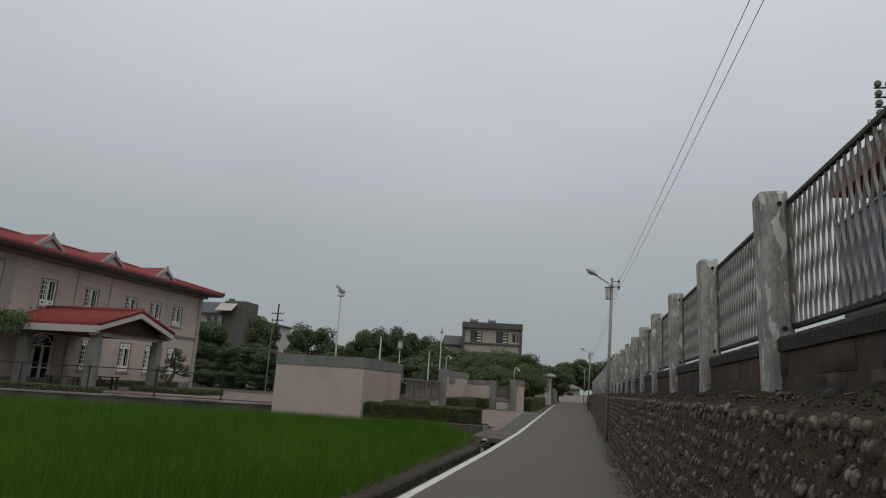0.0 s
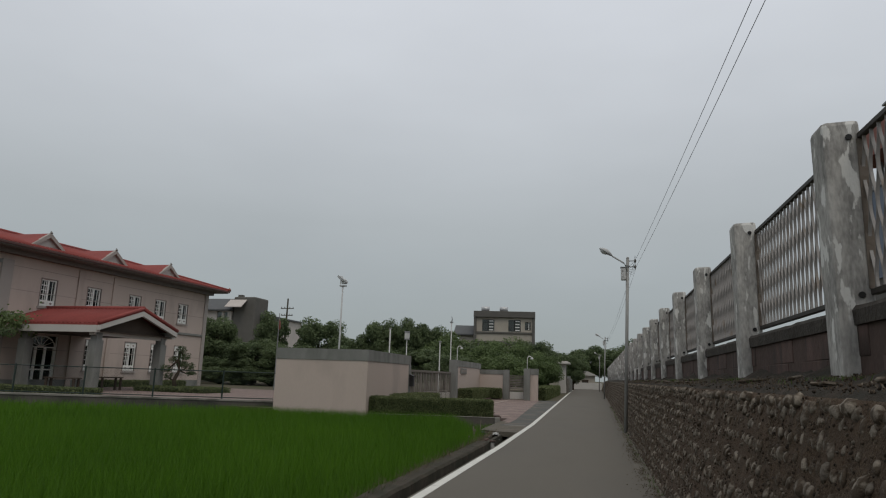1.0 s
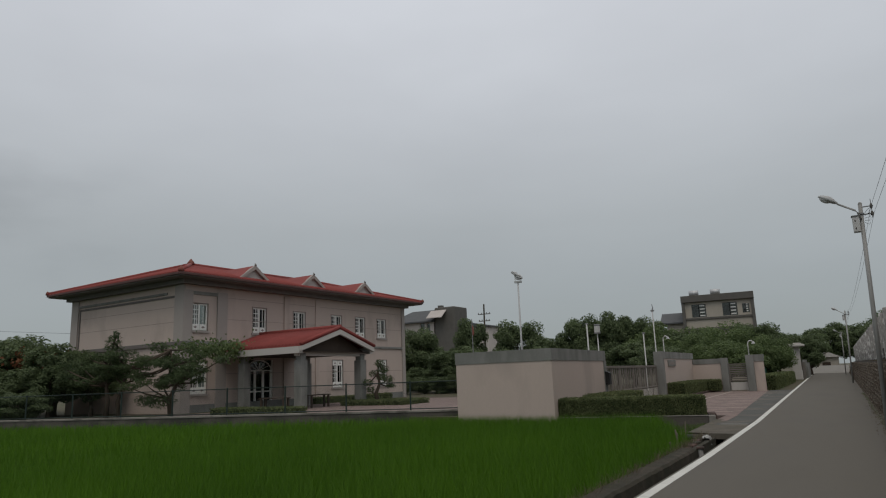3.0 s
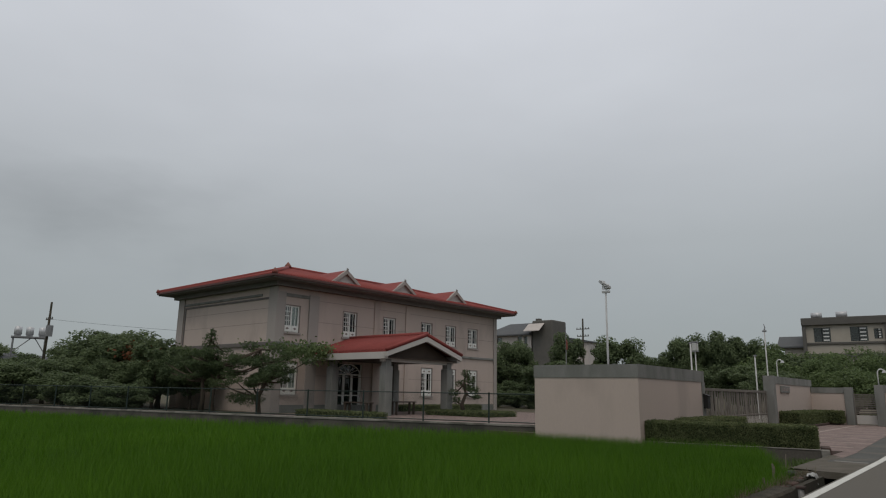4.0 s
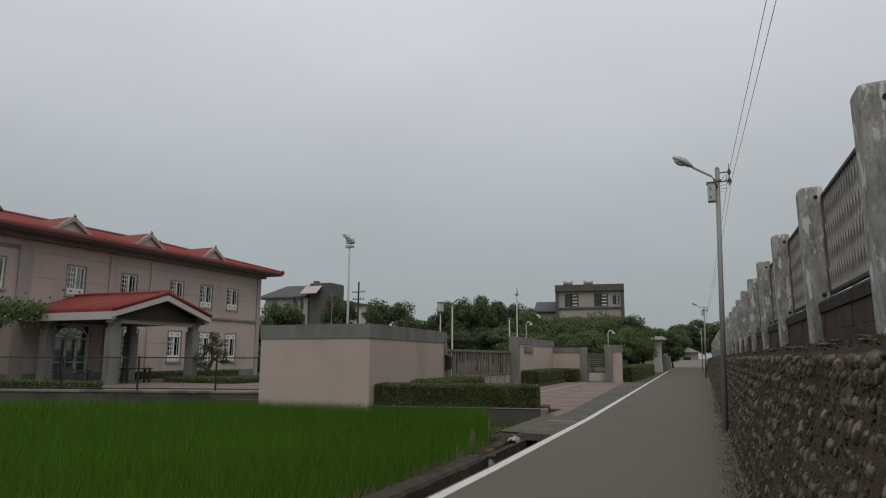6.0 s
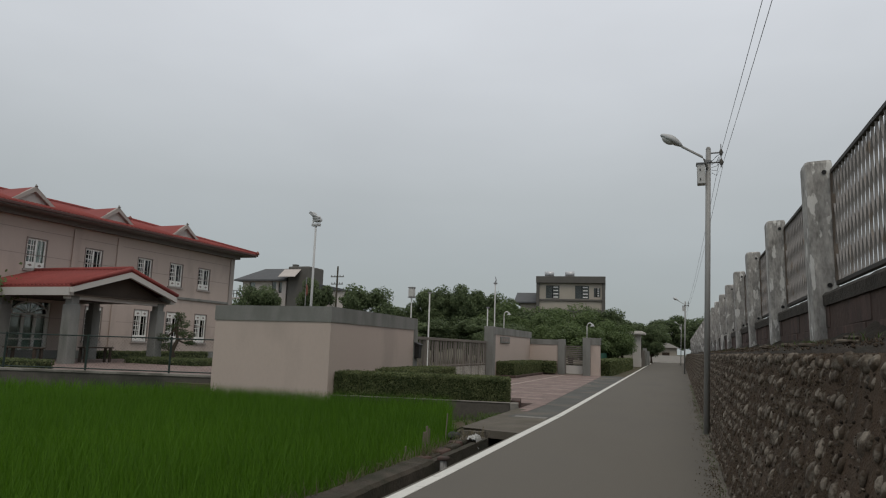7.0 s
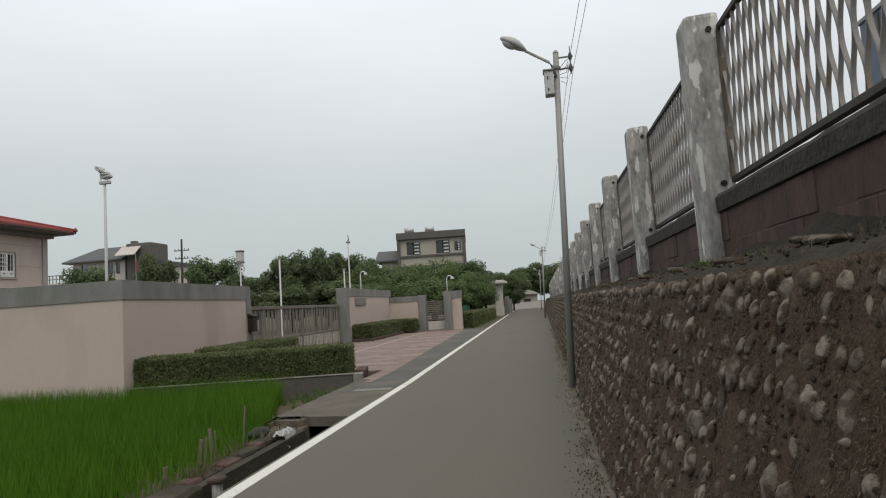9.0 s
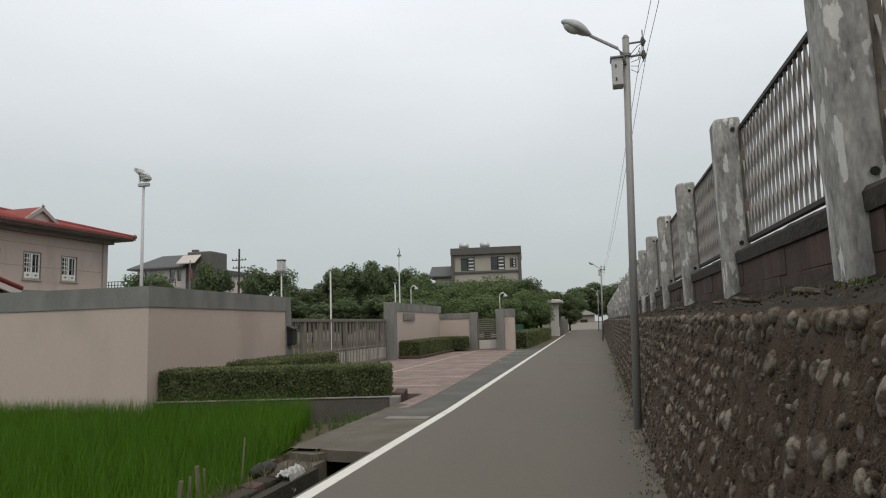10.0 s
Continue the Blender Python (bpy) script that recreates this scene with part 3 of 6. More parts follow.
def coping_mesh():
    bm = bmesh.new()
    n = 16
    rows = []
    for i in range(n + 1):
        y = BAY * i / n
        e = 0.012 * noise.noise((y * 4, 3, 0))
        rows.append([bm.verts.new(c) for c in ((-0.022 + e, y, 0.0), (-0.028 + e, y, 0.105 + e), (0.0, y, 0.139 + e), (0.28, y, 0.143), (0.30, y, 0.0))])
    for a, b in zip(rows, rows[1:]):
        for k in range(5):
            bm.faces.new((a[k], a[(k + 1) % 5], b[(k + 1) % 5], b[k]))
    bm.faces.new(rows[0])
    bm.faces.new(list(reversed(rows[-1])))
    bmesh.ops.recalc_face_normals(bm, faces=bm.faces)
    return to_mesh("coping", bm, M_COPING)


COPING = coping_mesh()
BACKING = to_mesh("backing", bm_box((0.0035, 0, 0), (0.25, BAY, 0.446)), M_JOINT)


def brick_places():
    out = []
    for row in range(2):
        y = 0.004 - (0.19 if row % 2 else 0)
        while y < BAY - 0.05:
            y0, y1 = max(y, 0.004), min(y + 0.376, BAY - 0.004)
            if y1 - y0 > 0.06:
                out.append(Matrix.LocRotScale((0.004 * ((row * 5 + int(y * 10)) % 3 - 1), y0, 0.004 + row * 0.221), None, (1, (y1 - y0) / 0.376, 1)))
            y += 0.382
    return out


def dwarf_wall(y, near):
    w = thing("dwarf_wall", pose(1.645, y, 1.455), "low brown-red painted block wall with a mossy dark coping", "low wall", "block walls between the posts")
    part("backing", BACKING, None, w)
    part("coping", COPING, None, w, "dark mossy concrete coping", m=pose(0, 0, 0.446))
    if near:
        near_bricks.append(w)
    else:
        tagged(part("bricks", joined([BRICK], brick_places(), "bricks", M_BRICK), None, w), kind="stuff")
    return w


near_bricks, far_wall = [], None
for k, y in enumerate(POST_Y[:-1]):
    if 3 <= k <= 7:
        dwarf_wall(y + 0.30, True)
    elif far_wall is None:
        far_wall = dwarf_wall(y + 0.30, False)
    else:
        copy_thing(far_wall, pose(1.645, y + 0.30, 1.455))


# ---- street lamps and wires ----
def street_lamp(x, y, top_dx):
    s = thing("street_lamp", pose(x, y, -0.02), "grey steel pole with a cobra-head lamp and meter box", "street lamp", "street lamps along the lane")
    part("pole", bm_tube([(0, 0, 0), (top_dx, 0, 5.12)], [0.052, 0.044], 14), M_POLE, s, smooth=True)
    part("pole_cap", bm_tube([(top_dx, 0, 5.12), (top_dx, 0, 5.16)], [0.048, 0.026], 12), M_POLE, s)
    bx = top_dx * 0.95
    arm = part("arm", bm_tube([(bx - 0.02, -0.05, 4.74), (bx - 0.06, -0.06, 4.90), (bx - 0.11, -0.06, 4.97), (bx - 0.45, -0.08, 5.18)], 0.022, 8), M_POLE, s, smooth=True)
    part("clamp", bm_tube([(bx, 0, 4.86), (bx, 0, 4.90)], 0.062, 12), M_GALV, arm)
    head = bmesh.new()
    bmesh.ops.create_uvsphere(head, u_segments=14, v_segments=9, radius=1.0)
    for v in head.verts:
        t = (v.co.x + 1) / 2
        w = 0.35 + 0.75 * math.sin(min(1, (1 - t) * 1.15 + 0.05) * math.pi * 0.72)
        v.co = Vector((v.co.x * 0.24, v.co.y * 0.105 * w, max(v.co.z, -0.35) * 0.085 * w))
    lamp = part("lamp_head", head, M_LAMP, s, "grey cobra-head luminaire", smooth=True, m=pose(bx - 0.62, -0.09, 5.30, 0, 32, 6))
    lens = bmesh.new()
    bmesh.ops.create_uvsphere(lens, u_segments=12, v_segments=8, radius=1.0)
    for v in lens.verts:
        v.co = Vector((v.co.x * 0.13 - 0.06, v.co.y * 0.075, min(v.co.z, 0.2) * 0.075 - 0.02))
    part("lens", lens, M_LENS, lamp, "clear bowl under the lamp", smooth=True)
    box = part("meter_box", bm_box((bx - 0.195, -0.09, 4.46), (bx - 0.055, 0.10, 4.83), 0.01), M_BOXGREY, s, "pale grey meter box")
    part("rain_hood", bm_box((bx - 0.21, -0.11, 4.832), (bx - 0.052, 0.11, 4.85)), M_GALV, box)
    part("box_latch", bm_box((bx - 0.15, -0.10, 4.52), (bx - 0.135, -0.088, 4.56)), M_BLACK, box)
    part("box_latch", bm_box((bx - 0.15, -0.10, 4.70), (bx - 0.135, -0.088, 4.74)), M_BLACK, box)
    for z in (4.86, 5.04):
        br = part("bracket", bm_tube([(bx, 0, z), (bx + 0.26, -0.02, z)], 0.014, 6), M_GALV, s)
        part("insulator", bm_tube([(bx + 0.22, -0.02, z - 0.06), (bx + 0.22, -0.02, z - 0.02), (bx + 0.22, -0.02, z + 0.02), (bx + 0.22, -0.02, z + 0.06)], [0.018, 0.030, 0.030, 0.015], 10), M_FARGREY, br)
    part("bracket_rod", bm_tube([(bx + 0.22, -0.02, 4.76), (bx + 0.22, -0.02, 5.2)], 0.008, 6), M_GALV, s)
    for k in range(5):
        a = 0.4 + k * 0.5
        part("jumper_wire", bm_tube([(bx + 0.05, -0.05, 4.66 + 0.05 * k), (bx + 0.12 + 0.03 * math.sin(a), -0.07, 4.60 + 0.09 * k), (bx + 0.2 + 0.03 * math.cos(a * 2), -0.05, 4.80 + 0.05 * k)], 0.005, 5), M_WIRE, s)
    return s


LAMPS = [(1.17, -19.0), (0.63, 20.13), (0.45, 58.0), (0.2, 96.0)]
for x, y in LAMPS:
    street_lamp(x, y, 0.15)


def wire(a, b, sag, r=0.0036):
    a, b = Vector(a), Vector(b)
    pts = [a.lerp(b, i / 16) - Vector((0, 0, sag * 4 * (i / 16) * (1 - i / 16))) for i in range(17)]
    solo("overhead_wire", bm_tube(pts, r, 5), M_WIRE, "thin black wire strung between the lamp poles", "wire", "overhead wires")


for (x0, y0), (x1, y1) in zip(LAMPS, LAMPS[1:]):
    for dz, dx in ((5.02, 0.36), (4.88, 0.41)):
        wire((x0 + dx, y0, dz), (x1 + dx, y1, dz), 0.25)

# ---- paddy field ----
solo("paddy_soil", bm_box((-120, -30, -0.44), (-2.98, 24.3, -0.38)), M_MUD, "wet mud of the paddy field", "field", kind="structure")


def rice(name, x0, x1, y0, y1, step, count, width, seed, clip):
    rng = np.random.default_rng(seed)
    xs, ys = np.arange(x0, x1, step), np.arange(y0, y1, step)
    xy = np.stack(np.meshgrid(xs, ys), -1).reshape(-1, 2) + rng.normal(0, step * 0.12, (len(xs) * len(ys), 2))
    xy = xy[np.array([clip(x, y) for x, y in xy])]
    v, f = blades(xy, -0.39, count, 0.61, width, 0.42, rng)
    solo(name, np_mesh(name, v, f, M_RICE), None, "dense bright green young rice", "rice", kind="stuff")


LW = [(-11.6, 25.4), (-24.0, 21.95), (-40.0, 18.0), (-80.0, 8.0), (-100.0, 3.0)]


def wall_y(x):
    """Where the low yard wall crosses a line of given x."""
    return float(np.interp(x, [p[0] for p in reversed(LW)], [p[1] for p in reversed(LW)]))


def in_field(x, y):
    """The field's edge: along the kerb, then back from the lane beside the planter."""
    edge = line_x(y) - 0.61 - 0.35 * max(0.0, y - 16.6)
    if x < -11.6:
        return y < wall_y(x) - 3.3
    return x < edge and y < (22.15 if x < -7.9 else 22.3 + 0.2 * (x + 7.96))


rice("rice_plants", -13, -2.9, -4.0, 23.3, 0.17, 22, 0.0085, 1, in_field)
rice("rice_plants", -34, -13, -4.0, 25.2, 0.25, 13, 0.02, 2, in_field)
rice("rice_plants", -95, -34, -4.0, 22.3, 0.42, 13, 0.045, 3, in_field)

# ---- enclosure wall, gate, planter ----
corner = thing("enclosure_wall", pose(0, 0, 0), "pale pink rendered boundary wall with a grey coping band", "wall")
part("front_wall", bm_box((-11.5, 22.22, -0.42), (-8.28, 22.50, 1.88)), M_PINK, corner)
part("side_wall", bm_prism([(-8.0, 22.22), (-8.20, 28.45), (-8.46, 28.45), (-8.28, 22.50), (-8.28, 22.22)], "z", -0.42, 1.88), M_PINK, corner)
part("coping_band", bm_prism([(-11.52, 22.20), (-7.98, 22.20), (-8.18, 28.50), (-8.50, 28.50), (-8.30, 22.52), (-11.52, 22.52)], "z", 1.88, 2.27), M_BAND, corner, "grey pebbledash band")
part("end_pier", bm_box((-8.44, 28.20, 0), (-8.17, 28.52, 1.88)), M_BAND, corner, "grey end pier")
mail = thing("letter_box", pose(-8.12, 28.38, 0.95), "black metal letter box on the wall end", "letter box")
part("case", bm_box((-0.06, -0.14, 0), (0.12, 0.14, 0.42), 0.02), M_BLACK, mail)
part("lid", bm_prism([(-0.08, 0.42), (0.15, 0.42), (0.15, 0.45), (-0.02, 0.52), (-0.08, 0.52)], "y", -0.16, 0.16), M_BLACK, mail)

gate = thing("sliding_gate", pose(-8.33, 28.55, 0.0), "closed brown-grey metal sliding gate of upright slats", "gate")
GL = 8.9
part("top_rail", bm_box((-0.04, 0, 1.58), (0.04, GL, 1.68), 0.008), M_GATE, gate)
part("bottom_rail", bm_box((-0.04, 0, 0.06), (0.04, GL, 0.14), 0.008), M_GATE, gate)
part("middle_rail", bm_box((-0.03, 0, 0.62), (0.03, GL, 0.67), 0.005), M_GATE, gate)
for k in range(9):
    part("gate_stile", bm_box((-0.035, k * (GL - 0.08) / 8, 0.14), (0.035, k * (GL - 0.08) / 8 + 0.08, 1.58), 0.005), M_GATE, gate)
GSLAT = to_mesh("slat", bm_box((-0.012, -0.027, 0.14), (0.012, 0.027, 1.58), 0.003), M_GATE)
for i in range(58):
    part("slat", GSLAT, None, gate, m=pose(0.02 * (i % 2) - 0.01, 0.08 + i * (GL - 0.16) / 57, 0))

PICKET = to_mesh("picket", bm_box((-0.008, -0.012, 0.15), (0.008, 0.012, 0.58), 0.003), M_FASCIA)
for i in range(57):
    part("picket", PICKET, None, gate, "pale short picket", m=pose(0.02, 0.08 + (i + 0.5) * (GL - 0.16) / 57, 0))

wing = thing("gate_wall", pose(0, 0, 0), "pink rendered wall beside the gate with grey pillars and coping", "wall")
part("pillar", bm_box((-8.42, 37.5, 0), (-7.98, 37.95, 2.38), 0.01), M_BAND, wing, "grey pillar")
part("sign_wall", bm_box((-8.38, 37.95, 0), (-8.10, 46.1, 2.02)), M_PINK, wing)
part("coping_band", bm_box((-8.41, 37.95, 2.02), (-8.07, 46.4, 2.38)), M_BAND, wing)
part("back_wall", bm_box((-8.10, 46.1, 0), (-6.45, 46.35, 1.68)), M_PINK, wing)
part("back_coping", bm_box((-8.07, 46.07, 1.68), (-6.45, 46.38, 1.98)), M_BAND, wing)
part("pillar", bm_box((-6.45, 46.0, 0), (-6.05, 46.4, 2.0), 0.01), M_BAND, wing, "grey pillar")
part("pillar", bm_box((-4.98, 45.6, 0), (-4.55, 46.3, 2.12), 0.01), M_BAND, wing, "grey pillar")
part("short_wall", bm_box((-4.55, 45.75, 0), (-4.05, 46.2, 1.72)), M_PINK, wing)
part("short_coping", bm_box((-4.55, 45.72, 1.72), (-4.02, 46.23, 2.12)), M_BAND, wing)
plate = thing("name_plate", pose(-8.10, 39.2, 1.62), "grey stone name plate on the pink wall", "sign")
part("slab", bm_box((0, 0, 0), (0.06, 1.8, 0.32), 0.01), M_BAND, plate)
for k in range(5):
    part("character_bar", bm_box((0.06, 0.20 + k * 0.31, 0.08), (0.068, 0.38 + k * 0.31, 0.25)), M_TRIM, plate)
wicket = thing("wicket_gate", pose(-6.03, 46.15, 0.05), "small metal wicket gate with slanted slats", "gate")
part("gate_frame", bm_box((0, -0.02, 0.0), (0.05, 0.02, 1.62)), M_GATE, wicket)
part("gate_frame", bm_box((0.98, -0.02, 0.0), (1.03, 0.02, 1.62)), M_GATE, wicket)
part("kick_plate", bm_box((0.05, -0.015, 0.02), (0.98, 0.015, 0.48)), M_FASCIA, wicket)
for k in range(10):
    part("slat", bm_box((0.05, -0.012, 0.55 + k * 0.108), (0.98, 0.012, 0.62 + k * 0.108)), M_GATE, wicket)

solo("forecourt_edge", bm_box((-3.34, 22.32, -0.44), (-3.002, 24.549, 0.0)), M_PAVE, "strip of red brick paving beside the planter", "pavement", kind="structure")
solo("forecourt", strip(-8.36, lambda y: court_edge(y) - 0.002, -0.44, 0.0, [24.55, 30, 38, 46.6]), M_PAVE, "red brick forecourt paving with pale bands", "pavement", kind="structure")
for k in range(8):
    y = 26.2 + k * 2.45
    solo("paving_band", bm_box((-8.0, y, 0.0), (-3.36, y + 0.15, 0.005)), M_PAVE_L, "pale band in the red paving", "pavement", kind="structure")
solo("paving_band", bm_box((-6.0, 26.2, 0.0), (-5.85, 45.5, 0.009)), M_PAVE_L, "pale band in the red paving", "pavement", kind="structure")

planter = thing("planter", pose(0, 0, 0), "low concrete planter retaining the hedge above the paddy", "planter")
PT = pose(-7.96, 22.36, 0, 0, 0, 11.5)
planter.matrix_basis = PT
part("front_wall", bm_box((0.0, -0.02, -0.42), (4.42, 0.20, 0.07), 0.015), M_LOWWALL, planter)
part("wall_cap", bm_box((0.0, -0.035, 0.0705), (4.42, 0.15, 0.092), 0.008), M_CAP, planter, "pale dusty cap of the planter")
part("end_post", bm_box((4.425, -0.04, -0.42), (4.62, 0.30, 0.085), 0.012), M_CAP, planter, "pale concrete end post")
part("end_wall", bm_box((4.43, 0.31, -0.42), (4.66, 1.25, 0.12), 0.015), M_BRICK, planter, "brown brick end wall")
part("soil", bm_box((0.0, 0.21, -0.42), (4.42, 1.3, 0.05)), M_EARTH, planter)


def hedge(name_label, lo, hi, seed, dens=1500, leaf=0.032, m=None):
    """A clipped hedge: a core coloured dark like its shaded inside, and a skin of small leaves with ragged edges."""
    rng = np.random.default_rng(seed)
    h = thing("hedge", m or pose(0, 0, 0), name_label, "hedge", "clipped hedges")
    lo, hi = np.array(lo, float), np.array(hi, float)
    # the core's dark green paints the shade between the leaves
    part("core", bm_box(lo + [0.05, 0.05, 0], hi - [0.05, 0.05, 0.05]), M_HEDGE_CORE_SHADE, h)
    size = hi - lo
    ps, ns = [], []
    for ax, sd in ((0, 0), (0, 1), (1, 0), (1, 1), (2, 1)):
        o = [k for k in range(3) if k != ax]
        n = int(size[o[0]] * size[o[1]] * dens)
        p = lo + rng.random((n, 3)) * size
        wob = np.array([0.035 * noise.noise(Vector(q) * 2.2) for q in p])
        p[:, ax] = (hi if sd else lo)[ax] + wob * (1 if sd else -1) + rng.normal(0, 0.018, n)
        nv = np.zeros((n, 3))
        nv[:, ax] = 1 if sd else -1
        ps.append(p), ns.append(nv)
    v, f = scatter_leaves(np.vstack(ps), np.vstack(ns), leaf, rng)
    part("leaves", np_mesh("leaves", v, f, M_HEDGE), None, h)
    return h


hedge("clipped green hedge on the concrete planter", (0.02, 0.16, 0.075), (4.36, 0.95, 0.635), 21, 3800, 0.023, PT)
hedge("clipped green hedge along the pink wall", (-7.98, 24.9, 0.0), (-6.9, 28.9, 0.67), 22, 1800, 0.023)
hedge("clipped green hedge under the name plate", (-8.05, 38.5, 0.1), (-7.2, 45.0, 0.72), 23, 1300, 0.032)
hedge("clipped green hedge beside the wicket gate", (-8.0, 45.05, 0.1), (-6.5, 45.95, 0.72), 24, 700, 0.045)
hedge("clipped green hedge along the lane", (-4.75, 47.0, 0.0), (-3.6, 66.0, 0.85), 25, 450, 0.06)
solo("hedge_kerb", bm_box((-8.1, 38.4, 0.0), (-7.1, 45.0, 0.12), 0.02), M_JOINT, "brown brick kerb under the hedge", "kerb", kind="structure")

# ---- the red-roofed house ----
# local frame: x along the front from its near eave corner, y back from the front, z up
ANG = math.degrees(math.atan2(24.5, 0.766))
HOUSE = pose(-31.81, 26.55, 0.0, 0, 0, ANG)
house = thing("house", HOUSE, "two-storey pink rendered house with a red tiled hip roof", "house")
L, D, EV, RZ = 24.5, 14.4, 8.02, 9.95
WX0, WX1, WY0H, WY1H = 1.2, 23.2, 1.2, 13.2
WALLH = 7.75
UP = [(2.29, 4.78, 6.42), (6.99, 4.78, 6.46), (10.65, 4.85, 6.42), (14.57, 4.85, 6.40), (17.35, 4.82, 6.40), (20.09, 4.84, 6.38)]
DOWN = [(2.35, 1.05, 2.95), (11.05, 1.02, 3.02), (14.66, 1.05, 3.06), (17.40, 1.05, 3.06), (20.10, 1.05, 3.06)]
DOOR = (5.95, 8.25, 0.15, 3.05)
WW = 1.16


def wall_with_holes(x0, x1, z0, z1, y0, y1, holes):
    """A thick wall in the x-z plane with real openings."""
    xs = sorted({x0, x1, *[h[0] for h in holes], *[h[1] for h in holes]})
    zs = sorted({z0, z1, *[h[2] for h in holes], *[h[3] for h in holes]})
    bm = bmesh.new()
    solid = {}
    for i in range(len(xs) - 1):
        for j in range(len(zs) - 1):
            cx, cz = (xs[i] + xs[i + 1]) / 2, (zs[j] + zs[j + 1]) / 2
            solid[i, j] = not any(h[0] < cx < h[1] and h[2] < cz < h[3] for h in holes)
    memo = {}

    def vert(i, j, y):
        if (i, j, y) not in memo:
            memo[i, j, y] = bm.verts.new((xs[i], y, zs[j]))
        return memo[i, j, y]

    for (i, j), s in solid.items():
        if not s:
            continue
        bm.faces.new([vert(i, j, y0), vert(i, j + 1, y0), vert(i + 1, j + 1, y0), vert(i + 1, j, y0)])
        bm.faces.new([vert(i, j, y1), vert(i + 1, j, y1), vert(i + 1, j + 1, y1), vert(i, j + 1, y1)])
        for di, dj, a, b in ((-1, 0, (i, j), (i, j + 1)), (1, 0, (i + 1, j + 1), (i + 1, j)), (0, -1, (i + 1, j), (i, j)), (0, 1, (i, j + 1), (i + 1, j + 1))):
            if not solid.get((i + di, j + dj), False):
                bm.faces.new([vert(*a, y0), vert(*a, y1), vert(*b, y1), vert(*b, y0)])
    bmesh.ops.recalc_face_normals(bm, faces=bm.faces)
    return bm


holes = [(u - WW / 2, u + WW / 2, a, b) for u, a, b in UP + DOWN] + [DOOR]
part("front_wall", wall_with_holes(WX0, WX1, -0.3, WALLH, WY0H, WY0H + 0.25, holes), M_PINK, house)
part("near_wall", bm_box((WX0, WY0H + 0.25, -0.3), (WX0 + 0.25, WY1H, WALLH)), M_PINK, house)
part("far_wall", bm_box((WX1 - 0.25, WY0H + 0.25, -0.3), (WX1, WY1H, WALLH)), M_PINK, house)
part("back_wall", bm_box((WX0 + 0.25, WY1H - 0.25, -0.3), (WX1 - 0.25, WY1H, WALLH)), M_PINK, house)
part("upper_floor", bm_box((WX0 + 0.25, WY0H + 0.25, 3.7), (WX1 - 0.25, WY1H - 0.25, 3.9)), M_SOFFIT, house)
# unseen wall added inside, so that the windows look onto dark rooms
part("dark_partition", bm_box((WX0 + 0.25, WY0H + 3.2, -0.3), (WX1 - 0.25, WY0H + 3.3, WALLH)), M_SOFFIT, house)


